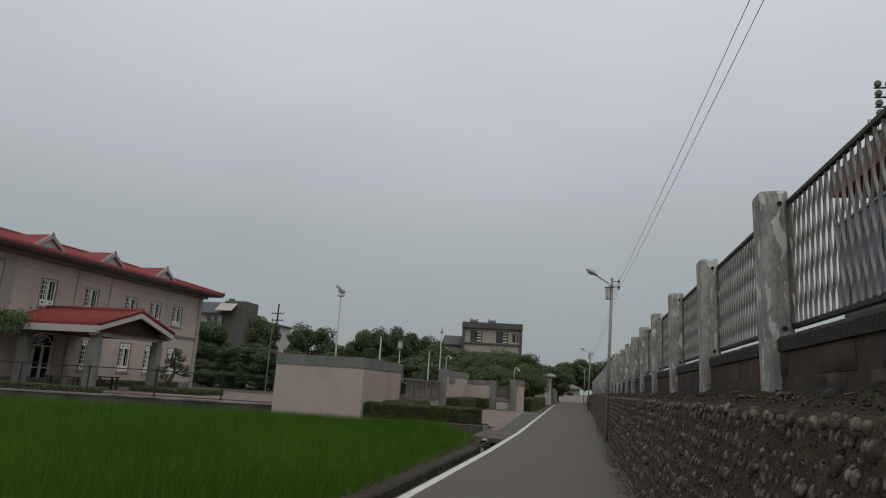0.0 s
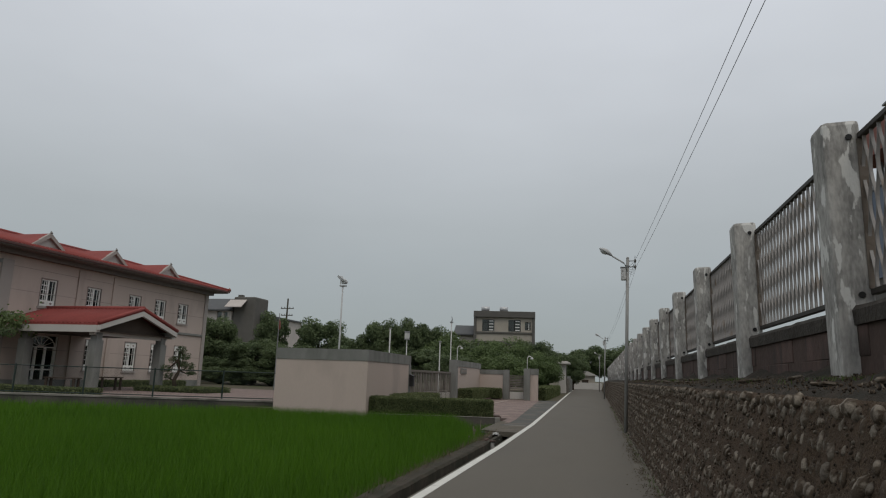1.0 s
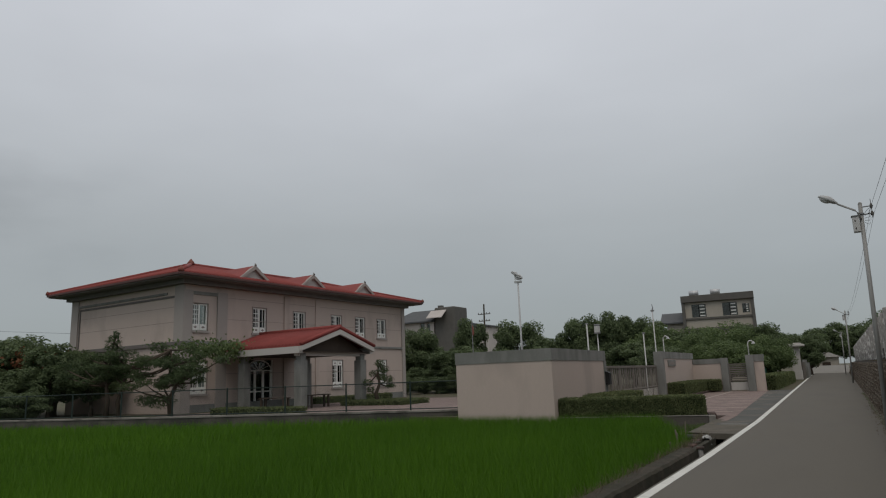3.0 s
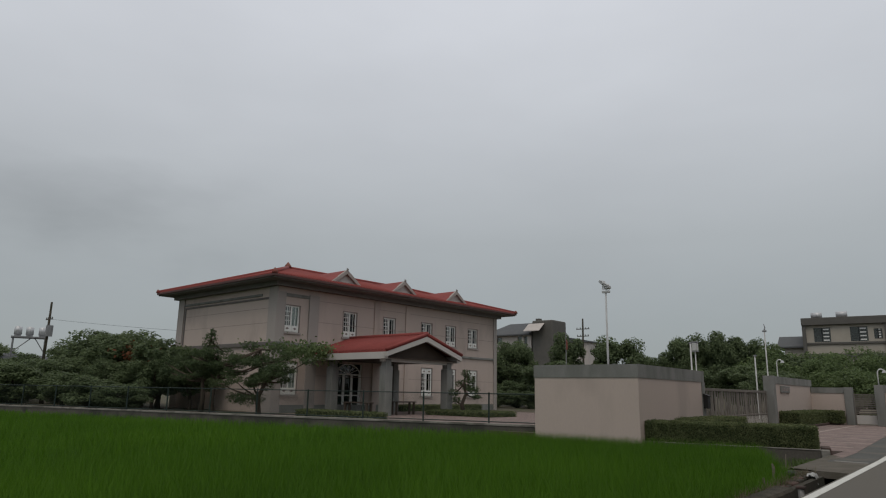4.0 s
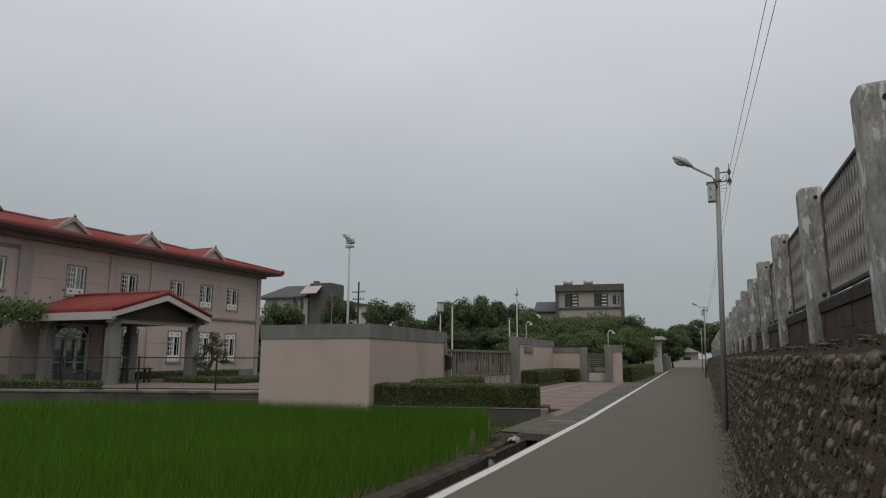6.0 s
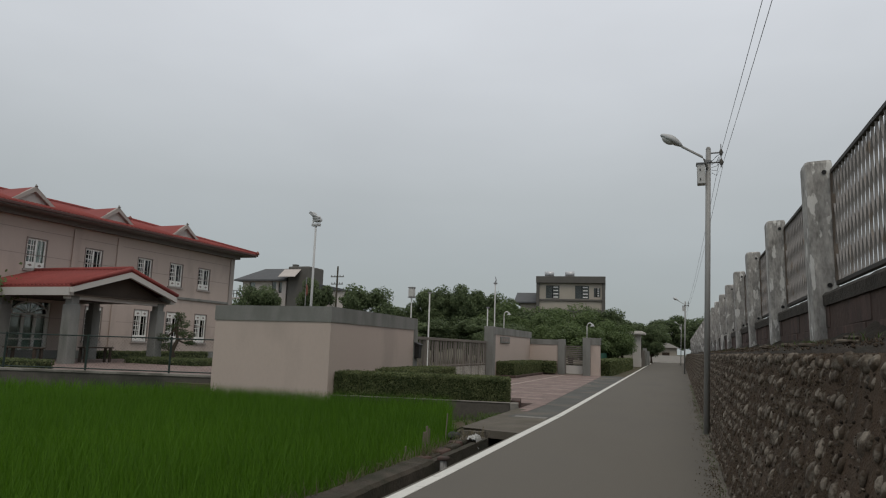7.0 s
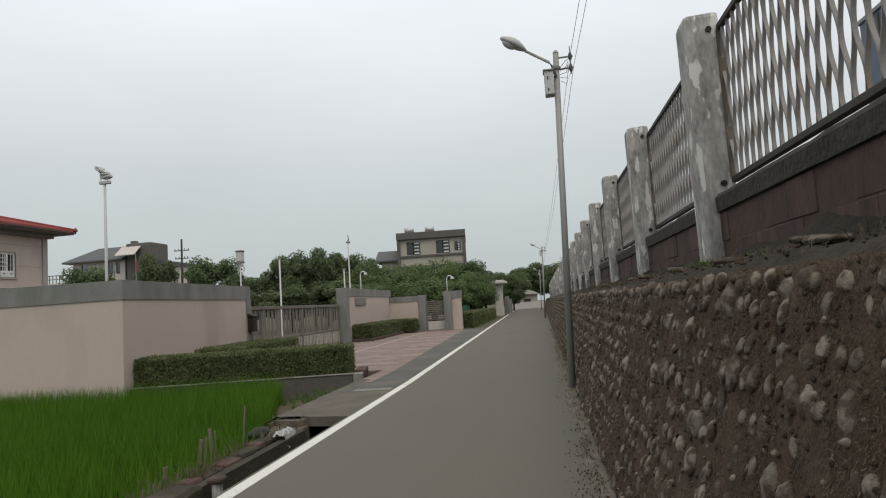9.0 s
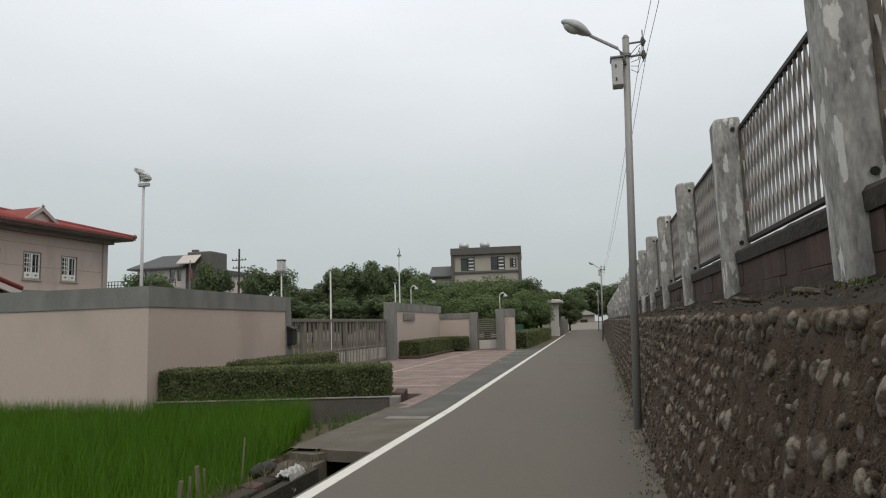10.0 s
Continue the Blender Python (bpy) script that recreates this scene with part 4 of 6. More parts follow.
def house_window(u, a, b):
    """White casement pair: a barred leaf, a curtained leaf, and scrolled panels with dark lozenges for shaded openings.
    """
    e = 0.045
    w = part("window", bm_box((u - WW / 2 - e, WY0H - 0.03, b), (u + WW / 2 + e, WY0H + 0.04, b + e)), M_TRIM, house, "white barred window in a thin dark surround")
    part("surround", bm_box((u - WW / 2 - e, WY0H - 0.03, a), (u - WW / 2, WY0H + 0.04, b)), M_TRIM, w)
    part("surround", bm_box((u + WW / 2, WY0H - 0.03, a), (u + WW / 2 + e, WY0H + 0.04, b)), M_TRIM, w)
    part("sill", bm_box((u - WW / 2 - 0.12, WY0H - 0.09, a - 0.11), (u + WW / 2 + 0.12, WY0H + 0.04, a)), M_PIL, w)
    x0, x1, y = u - WW / 2, u + WW / 2, WY0H + 0.05
    bm = bmesh.new()
    for lo, hi in (((x0, a), (x0 + 0.09, b)), ((x1 - 0.09, a), (x1, b)), ((x0 + 0.09, a), (x1 - 0.09, a + 0.07)), ((x0 + 0.09, b - 0.09), (x1 - 0.09, b)), ((u - 0.055, a + 0.07), (u + 0.055, b - 0.09))):
        bm_box((lo[0], y, lo[1]), (hi[0], y + 0.06, hi[1]), bm=bm)
    part("window_frame", bm, M_FRAME, w, "white window frame")
    tall = b - a > 1.7
    bands = [(a + 0.04, a + 0.40)] + ([(b - 0.40, b - 0.05)] if tall else [])
    top = b - (0.42 if tall else 0.09)
    for z0, z1 in bands:
        for xa, xb in ((x0 + 0.06, u - 0.03), (u + 0.03, x1 - 0.06)):
            xm, zm = (xa + xb) / 2, (z0 + z1) / 2
            g = part("grille_panel", bm_box((xa, y - 0.045, z0), (xb, y - 0.012, z1), 0.01), M_FRAME, w, "white scrolled panel")
            # solid lozenge; its dark colour stands for the shade in an opening
            part("lozenge", bm_prism([(xm - 0.13, zm), (xm, zm + 0.075), (xm + 0.13, zm), (xm, zm - 0.075)], "y", y - 0.052, y - 0.046), M_TRIM, g, "dark lozenge standing for a shaded opening")
    for k in range(1, 4):
        z = a + 0.42 + (top - a - 0.42) * k / 4
        part("grille_bar", bm_box((x0 + 0.08, y - 0.035, z - 0.022), (u - 0.03, y - 0.012, z + 0.022)), M_FRAME, w)
    for x in (x0 + 0.09 + (u - x0 - 0.14) * k / 3 for k in (1, 2)):
        part("grille_bar", bm_box((x - 0.02, y - 0.035, a + 0.40), (x + 0.02, y - 0.012, top)), M_FRAME, w)
    part("grille_bar", bm_box((u + 0.055 + 0.2, y - 0.03, a + 0.40), (u + 0.055 + 0.23, y - 0.012, top)), M_FRAME, w)
    part("curtain", bm_box((u + 0.06, y + 0.089, a + 0.05), (x1 - 0.05, y + 0.105, b - 0.05)), M_CURTAIN, w, "pale drawn curtain")
    part("pane", bm_box((x0 + 0.06, y + 0.075, a + 0.06), (u, y + 0.085, b - 0.06)), M_GLASS, w)
    part("pane", bm_box((u, y + 0.075, a + 0.06), (x1 - 0.06, y + 0.085, b - 0.06)), M_GLASS, w)


for u, a, b in UP + DOWN:
    house_window(u, a, b)

for u0, u1, z1 in ((1.12, 1.75, 7.2), (3.55, 4.30, 7.2), (9.15, 9.55, 7.4), (12.25, 12.65, 7.4), (22.85, 23.26, 7.6)):
    part("pilaster", bm_box((u0, WY0H - 0.09, -0.3), (u1, WY0H - 0.002, z1)), M_PINK if 9 < u0 < 13 else M_PIL, house)
part("belt_course", bm_box((4.30, WY0H - 0.11, 3.98), (22.85, WY0H - 0.004, 4.16), 0.02), M_BAND, house, "grey belt course")
part("belt_course", bm_box((1.10, WY0H - 0.16, 3.98), (4.31, WY0H - 0.10, 4.16)), M_BAND, house)
part("lintel_beam", bm_box((1.75, WY0H - 0.06, 6.95), (3.55, WY0H - 0.002, 7.15)), M_BAND, house)
for z in (5.55, 2.2, 6.9):
    part("groove_line", bm_box((4.32, WY0H - 0.006, z), (22.8, WY0H - 0.001, z + 0.035)), M_STRIPLINE, house)
part("plinth", bm_box((1.75, WY0H - 0.05, -0.3), (22.85, WY0H - 0.003, 0.45)), M_BAND, house)
for y0, y1 in ((WY0H - 0.08, WY0H + 0.8), (WY1H - 0.75, WY1H + 0.06)):
    part("pilaster", bm_box((WX0 - 0.09, y0, -0.3), (WX0 - 0.002, y1, 7.5)), M_PIL, house, "grey pilaster")
part("belt_course", bm_box((WX0 - 0.11, WY0H + 0.8, 3.96), (WX0 - 0.003, WY1H - 0.75, 4.16)), M_BAND, house)
part("lintel_beam", bm_box((WX0 - 0.08, WY0H + 1.6, 7.0), (WX0 - 0.003, WY1H - 0.75, 7.14)), M_BAND, house)
for z in (5.3, 6.2):
    part("groove_line", bm_box((WX0 - 0.006, WY0H + 0.8, z), (WX0 - 0.001, WY1H - 0.75, z + 0.035)), M_STRIPLINE, house)
door = part("door", bm_box((DOOR[0], WY0H + 0.06, DOOR[2]), (DOOR[0] + 0.12, WY0H + 0.16, DOOR[3])), M_FRAME, house, "white glazed double door under an arched fanlight")
for x in (DOOR[0] + 0.12 + 0.68, DOOR[0] + 0.12 + 1.37, DOOR[1] - 0.12):
    part("stile", bm_box((x - 0.08, WY0H + 0.06, DOOR[2]), (x + 0.08, WY0H + 0.14, 2.35)), M_FRAME, door)
part("stile", bm_box((DOOR[1] - 0.07, WY0H + 0.06, DOOR[2]), (DOOR[1], WY0H + 0.14, DOOR[3])), M_FRAME, door)
for z in (0.2, 1.0, 2.33):
    part("door_rail", bm_box((DOOR[0] + 0.12, WY0H + 0.055, z), (DOOR[1] - 0.05, WY0H + 0.12, z + 0.08)), M_FRAME, door)
for k in range(7):
    a0 = math.pi * k / 6
    cx, cz = (DOOR[0] + DOOR[1]) / 2, 2.38
    part("fan_bar", bm_tube([(cx, WY0H + 0.08, cz), (cx + 1.0 * math.cos(a0), WY0H + 0.08, cz + 0.66 * math.sin(a0))], 0.022, 5), M_FRAME, door)
part("fan_arch", bm_tube([(cx + 1.02 * math.cos(math.pi * k / 14), WY0H + 0.08, cz + 0.66 * math.sin(math.pi * k / 14)) for k in range(15)], 0.045, 6), M_FRAME, door)
# sheet added to make the door glass look pale, in the curtain colour
part("door_curtain", bm_box((DOOR[0] + 0.14, WY0H + 0.20, DOOR[2]), (DOOR[1] - 0.1, WY0H + 0.22, 2.33)), M_CURTAIN, door, "pale sheet added behind the door glass")
part("pane", bm_box((DOOR[0] + 0.1, WY0H + 0.17, DOOR[2]), (DOOR[1] - 0.06, WY0H + 0.18, DOOR[3])), M_GLASS, door)


# hip roof with rolled tile rows
def roof_z(y):
    return EV + (RZ - EV) * y / (D / 2)


H2, HX = D / 2, 6.0
roof = part("roof", (
    [(0, 0, EV), (L, 0, EV), (L, D, EV), (0, D, EV), (HX, H2, RZ), (L - HX, H2, RZ), (0, 0, EV - 0.14), (L, 0, EV - 0.14), (L, D, EV - 0.14), (0, D, EV - 0.14)],
    [(0, 1, 5, 4), (1, 2, 5), (2, 3, 4, 5), (3, 0, 4), (0, 6, 7, 1), (1, 7, 8, 2), (2, 8, 9, 3), (3, 9, 6, 0), (6, 9, 8, 7)]), M_ROOF, house, "red tiled hip roof")
M_BORDER = material("dark_border", (0.15, 0.135, 0.125), 0.85, vary=0.15, bump=0.1)
part("panel_border", bm_box((WX0 - 0.05, WY0H + 0.86, 6.78), (WX0 - 0.0065, WY1H - 0.86, 6.90)), M_BORDER, house, "dark moulded border")
part("panel_border", bm_box((WX0 - 0.05, WY1H - 0.98, 4.25), (WX0 - 0.0065, WY1H - 0.86, 6.78)), M_BORDER, house, "dark moulded border")
part("string_course", bm_box((WX0 - 0.14, WY0H - 0.14, 3.92), (WX0 - 0.095, WY1H + 0.1, 4.14)), M_BORDER, house, "grey moulding between the storeys")
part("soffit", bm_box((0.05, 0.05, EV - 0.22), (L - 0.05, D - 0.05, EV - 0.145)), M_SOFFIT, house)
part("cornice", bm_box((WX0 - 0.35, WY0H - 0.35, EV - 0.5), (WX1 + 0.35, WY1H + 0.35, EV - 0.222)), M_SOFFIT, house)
M_GUTTER = material("dark_gutter", (0.10, 0.055, 0.050), 0.7, vary=0.2, bump=0.1)
part("gutter", bm_box((-0.04, -0.06, EV - 0.16), (L + 0.04, 0.0, EV - 0.02), 0.015), M_GUTTER, roof, "dark eaves gutter")
part("gutter", bm_box((-0.06, 0.0, EV - 0.16), (0.0, D, EV - 0.02), 0.015), M_GUTTER, roof, "dark eaves gutter")


def roll_rows():
    """Half-round tile rolls up the slopes, as one joined mesh."""
    bm = bmesh.new()
    r = 0.07
    x = 0.15
    while x < L - 0.1:
        top = min(x / HX, 1.0, (L - x) / HX) * H2
        if top > 0.25:
            bm_tube([(x, 0.0, EV + 0.005), (x, top, roof_z(top) + 0.005)], r, 6, bm)
        x += 0.28
    y = 0.15
    while y < D - 0.1:
        top = min(y, D - y)
        if top > 0.25:
            bm_tube([(0.0, y, EV + 0.005), (top * HX / H2, y, roof_z(top) + 0.005)], r, 6, bm)
        y += 0.28
    return bm


tagged(part("roll_tiling", roll_rows(), M_ROOF, roof, smooth=True), kind="stuff")
for a, b in (((0, 0, EV), (HX, H2, RZ)), ((0, D, EV), (HX, H2, RZ)), ((L, 0, EV), (L - HX, H2, RZ)), ((HX, H2, RZ), (L - HX, H2, RZ))):
    part("ridge_tile", bm_tube([(a[0], a[1], a[2] + 0.06), (b[0], b[1], b[2] + 0.08)], 0.13, 8), M_ROOF, roof, smooth=True)
for p, s in (((0.1, 0.1, EV + 0.12), 0.22), ((L, 0.0, EV + 0.10), 0.18), ((0, D, EV + 0.1), 0.16), ((HX, H2, RZ + 0.16), 0.32), ((L - HX, H2, RZ + 0.12), 0.2)):
    part("finial", bm_tube([(p[0], p[1], p[2] - 0.1), (p[0], p[1], p[2] + 0.05), (p[0], p[1], p[2] + s)], [s * 0.8, s * 0.75, 0.03], 8), M_REDPANEL, roof, "dark red ridge ornament", smooth=True)


def dormer(u):
    hw, zt, z0, yf = 1.12, 9.22, 8.38, 1.15
    yb = (zt - EV) / (RZ - EV) * H2 + 0.25
    d = part("dormer", ([(u - hw * 1.15, yf - 0.12, z0 - 0.06), (u, yf - 0.12, zt), (u, yb, zt), (u - hw * 1.15, yf + 1.3, z0 + 0.15), (u + hw * 1.15, yf - 0.12, z0 - 0.06), (u + hw * 1.15, yf + 1.3, z0 + 0.15)],
                        [(0, 1, 2, 3), (1, 4, 5, 2)]), M_ROOF, roof, "small gabled roof dormer")
    t = 0.17
    part("verge", bm_prism([(u - hw * 1.18, z0 - 0.1), (u, zt + 0.02), (u + hw * 1.18, z0 - 0.1), (u + hw * 1.18 - 0.30, z0 - 0.1), (u, zt - 0.26), (u - hw * 1.18 + 0.30, z0 - 0.1)], "y", yf - 0.22, yf - 0.02), M_PIL, d, "pale grey verge boards")
    part("gable_face", bm_prism([(u - hw, z0 - 0.1), (u, zt - 0.05), (u + hw, z0 - 0.1)], "y", yf - 0.02, yf + 0.05), M_FASCIA, d, "pale gable panel")
    part("ridge_end", bm_tube([(u, yf - 0.22, zt + 0.0), (u, yf - 0.16, zt + 0.14)], [0.09, 0.03], 6), M_BAND, d)


for u in (6.35, 11.87, 17.73):
    dormer(u)

# porch with a gable to the lane
PU, PH, PZ, PE, PY = 7.05, 3.15, 4.68, 3.62, -5.75
porch = part("porch", bm_prism([(PU - PH - 0.1, PE), (PU, PZ), (PU + PH + 0.1, PE), (PU + PH + 0.1, PE - 0.10), (PU, PZ - 0.12), (PU - PH - 0.1, PE - 0.10)], "y", PY, WY0H), M_ROOF, house, "red tiled entrance porch with a gable")
bm = bmesh.new()
y = PY + 0.14
while y < WY0H - 0.05:
    for s in (-1, 1):
        bm_tube([(PU + s * (PH + 0.1), y, PE + 0.005), (PU, y, PZ + 0.005)], 0.075, 6, bm)
    y += 0.28
tagged(part("roll_tiling", bm, M_ROOF, porch, smooth=True), kind="stuff")
part("ridge_tile", bm_tube([(PU, PY - 0.05, PZ + 0.05), (PU, WY0H, PZ + 0.05)], 0.13, 8), M_ROOF, porch, smooth=True)
for s in (-1, 1):
    part("verge_tile", bm_tube([(PU + s * (PH + 0.15), PY, PE + 0.03), (PU, PY, PZ + 0.04)], 0.10, 8), M_ROOF, porch, smooth=True)
    part("barge_board", bm_prism([(PU, PZ - 0.12), (PU + s * (PH + 0.1), PE - 0.10), (PU + s * (PH + 0.1), PE - 0.36), (PU, PZ - 0.40)], "y", PY - 0.04, PY + 0.14), M_FASCIA, porch, "pale grey barge board")
    part("side_beam", bm_box((PU + s * PH - 0.14, PY + 0.142, PE - 0.48), (PU + s * PH + 0.14, WY0H, PE - 0.103)), M_FASCIA, porch, "pale grey eaves beam")
    for yy, mat in ((PY + 0.65, M_BAND), (WY0H - 1.6, M_BAND)):
        col = part("column", bm_box((PU + s * (PH - 0.52) - 0.27, yy - 0.27, -0.02), (PU + s * (PH - 0.52) + 0.27, yy + 0.27, 2.75), 0.02), mat, porch, "grey porch column")
        part("capital", bm_box((PU + s * (PH - 0.52) - 0.20, yy - 0.20, 2.75), (PU + s * (PH - 0.52) + 0.20, yy + 0.20, 3.14)), mat, col)
part("ceiling_board", bm_box((PU - PH + 0.14, PY + 0.2, PE - 0.42), (PU + PH - 0.14, WY0H - 0.02, PE - 0.38)), M_DARKWOOD, porch, "dark porch ceiling")
part("tie_beam", bm_box((PU - PH + 0.14, PY + 0.5, PE - 0.62), (PU + PH - 0.14, PY + 0.8, PE - 0.42)), M_FASCIA, porch)
part("gable_board", bm_prism([(PU - PH + 0.2, PE - 0.38), (PU, PZ - 0.25), (PU + PH - 0.2, PE - 0.38)], "y", PY + 0.55, PY + 0.62), M_DARKWOOD, porch, "dark timber gable infill")

# ---- drain, verge and clutter beside the field ----
solo("verge_soil", bm_prism([(-5.2, -0.42), (-5.2, -0.39), (-4.3, -0.33), (-3.65, -0.20), (-3.36, -0.06), (-3.36, -0.42)], "y", 18.2, 22.9), M_EARTH, "bare earth verge between field and planter", "verge", kind="structure")
solo("drain_wall", strip(lambda y: line_x(y) - 0.50, lambda y: line_x(y) - 0.40, -0.44, -0.02, [15.2, 16.5, 17.75]), M_CONC_D, "thin concrete wall of the roadside drain", "drain", kind="structure")
solo("drain_bank", strip(-3.35, lambda y: line_x(y) - 0.501, -0.44, -0.10, [15.21, 16.5, 17.7]), M_EARTH, "earth bank beside the roadside drain", "verge", kind="structure")
solo("slab_verge", bm_box((-3.359, 18.595, -0.44), (-2.93, 20.97, -0.055)), M_EARTH, "earth banked against the slab", "verge", kind="structure")
solo("drain_soil", bm_box((-3.6, 17.71, -0.44), (-2.885, 18.59, -0.115)), M_DUST, "washed soil before the culvert", "verge", kind="structure")
solo("soil_heap", bm_prism([(-3.349, 18.591), (-3.0, 18.45), (-2.90, 18.60), (-3.085, 18.735), (-3.245, 18.925), (-3.349, 19.24)], "z", -0.13, -0.035), M_DUST, "heaped soil at the slab corner", "verge", kind="structure")
solo("concrete_strip", bm_box((-3.0, 21.0, -0.004), (-2.34, 21.28, 0.004)), M_CAP, "pale concrete strip across the apron", "pavement", kind="structure")
peg = thing("marker_peg", pose(-2.50, 15.35, -0.3), "short concrete marker peg in the drain", "marker")
part("stem", bm_tube([(0, 0, -0.12), (0, 0, 0.30)], 0.045, 10), M_CONC, peg)
part("head", bm_box((-0.065, -0.065, 0.30), (0.065, 0.065, 0.345), 0.012), M_BRICK, peg)
rng_c = np.random.default_rng(31)
for k in range(9):
    y = 15.45 + k * 0.24
    s = (rng_c.uniform(0.07, 0.12), rng_c.uniform(0.08, 0.15), rng_c.uniform(0.035, 0.065))
    bm = bm_box((-s[0], -s[1], -s[2]), s, 0.03, seg=2)
    for v in bm.verts:
        v.co *= 1 + 0.25 * noise.noise(v.co * 6 + Vector((k * 3, 0, 0)))
    solo("rubble_block", bm, M_BRICK if k % 3 == 0 else M_CONC_D, "broken block laid along the drain edge", "rubble", "blocks along the drain", m=pose(-2.83 + rng_c.uniform(-0.05, 0.05), y, -0.10 + s[2] * 0.9, rng_c.uniform(-6, 6), rng_c.uniform(-6, 6), rng_c.uniform(-20, 20)))
for x, y, h, w in ((-3.06, 15.5, 0.28, 0.03), (-3.10, 15.6, 0.26, 0.03), (-3.08, 16.1, 0.42, 0.05), (-3.12, 16.3, 0.40, 0.035), (-3.14, 16.5, 0.46, 0.05), (-3.16, 16.62, 0.40, 0.03), (-3.10, 17.1, 0.62, 0.018)):
    solo("stake", bm_box((-w * 0.35, -0.010, -0.25), (w * 0.35, 0.010, h * 0.8), 0.004), M_WOOD, "weathered grey wooden stake at the field edge", "stake", "stakes at the field edge", m=pose(x, y, -0.12, rng_c.uniform(-4, 4), rng_c.uniform(-6, 6), rng_c.uniform(0, 90)))


def crumpled_sheet():
    """Crumpled plastic film draped over the drain's edge."""
    v, f, nx, ny = [], [], 12, 26
    for i in range(nx + 1):
        for j in range(ny + 1):
            x, y = -0.22 + 0.42 * i / nx, -0.55 + 1.1 * j / ny
            z = 0.06 * noise.noise((x * 9, y * 7, 2)) + 0.035 * noise.noise((x * 22, y * 18, 5)) - max(0, x - 0.10) * 1.6
            v.append((x + 0.03 * noise.noise((y * 12, x * 9, 8)), y, z))
    for i in range(nx):
        for j in range(ny):
            a = i * (ny + 1) + j
            f.append((a, a + 1, a + ny + 2, a + ny + 1))
    return v, f


M_FILM = material("plastic_film", (0.36, 0.365, 0.355), 0.3, vary=0.25, scale=8, fine=30, bump=0.3, spec=0.6)
sheet = solo("plastic_sheet", crumpled_sheet(), M_FILM, "crumpled pale plastic film lying on the drain edge", "litter", m=pose(-2.70, 17.35, 0.03, 0, 0, 4) @ Matrix.Diagonal((0.40, 0.36, 0.8, 1)))
sol = sheet.modifiers.new("thickness", "SOLIDIFY")
sol.thickness = 0.004
sack = bmesh.new()
bmesh.ops.create_uvsphere(sack, u_segments=14, v_segments=9, radius=1.0)
for v in sack.verts:
    v.co = Vector((v.co.x * 0.11, v.co.y * 0.20, v.co.z * 0.07)) * (1 + 0.25 * noise.noise(v.co * 2.2))
solo("dark_sack", sack, M_BLACK, "dark plastic sack lying beside the drain", "litter", smooth=True, m=pose(-3.12, 17.55, -0.01))


def tuft_field(label, xy, z, count, h, w, lean, mat, seed, name="weeds"):
    v, f = blades(np.array(xy), z, count, h, w, lean, np.random.default_rng(seed))
    return solo(name, np_mesh(name, v, f, mat), None, label, "grass", kind="stuff")


rng_w = np.random.default_rng(41)
tuft_field("weeds on the bare verge", np.stack([rng_w.uniform(-4.4, -3.45, 50), rng_w.uniform(19.0, 22.6, 50)], 1), -0.20, 6, 0.14, 0.014, 0.9, M_WEED, 1)
tuft_field("weeds under the planter wall", np.stack([rng_w.normal(-3.62, 0.14, 30), rng_w.uniform(20.4, 22.6, 30)], 1), -0.16, 8, 0.12, 0.014, 1.3, M_WEED, 2)
dirt_v, dirt_f = [], []
for i in range(61):
    y = 18.62 + 4.2 * i / 60
    e = -3.02 + 0.16 * noise.noise((y * 1.3, 2, 9)) + 0.07 * noise.noise((y * 5, 2, 9)) - 0.10 * (y - 18.6) / 4.2
    dirt_v += [(-3.55, y, -0.10), (-3.34, y, 0.012 + 0.012 * noise.noise((y * 4, 0, 0))), (e, y, -0.002)]
for i in range(60):
    for k in range(2):
        dirt_f.append((i * 3 + k, i * 3 + k + 1, i * 3 + k + 4, i * 3 + k + 3))
solo("washed_soil", (dirt_v, dirt_f), M_DUST, "washed soil spread over the apron's edge", "soil", kind="structure", smooth=True)
tuft_field("dry grass along the field edge", np.stack([rng_w.uniform(-2.95, -2.80, 420), rng_w.uniform(-2, 18.2, 420)], 1), -0.10, 5, 0.22, 0.008, 1.1, M_DRY, 3, "dry_grass")
foot = np.stack([0.66 - np.abs(rng_w.normal(0, 0.035, 500)), rng_w.uniform(2, 40, 500)], 1)
tuft_field("small weeds at the foot of the stone wall", foot[:320], 0.0, 5, 0.045, 0.007, 1.4, M_WEED, 4)
tuft_field("dead grass at the foot of the stone wall", foot[320:] - [0.03, 0], 0.0, 6, 0.05, 0.005, 1.6, M_DRY, 14, "dry_grass")
M_ROOT = leaf_material("dead_roots", (0.055, 0.043, 0.027), (0.145, 0.115, 0.075), change=2.0)
ledge = np.stack([rng_w.uniform(1.10, 1.55, 200), rng_w.uniform(0, 40, 200)], 1)[:70]
tuft_field("thin grass on the wall ledge", ledge, 1.47, 4, 0.05, 0.005, 1.4, M_WEED, 5)
ledge = np.stack([rng_w.uniform(1.08, 1.55, 120), rng_w.uniform(0, 45, 120)], 1)
tuft_field("dead grass on the wall ledge", ledge, 1.47, 5, 0.06, 0.005, 1.7, M_ROOT, 6, "dry_grass")
M_FUZZ = leaf_material("dry_moss", (0.062, 0.038, 0.022), (0.215, 0.168, 0.118), change=3.0)


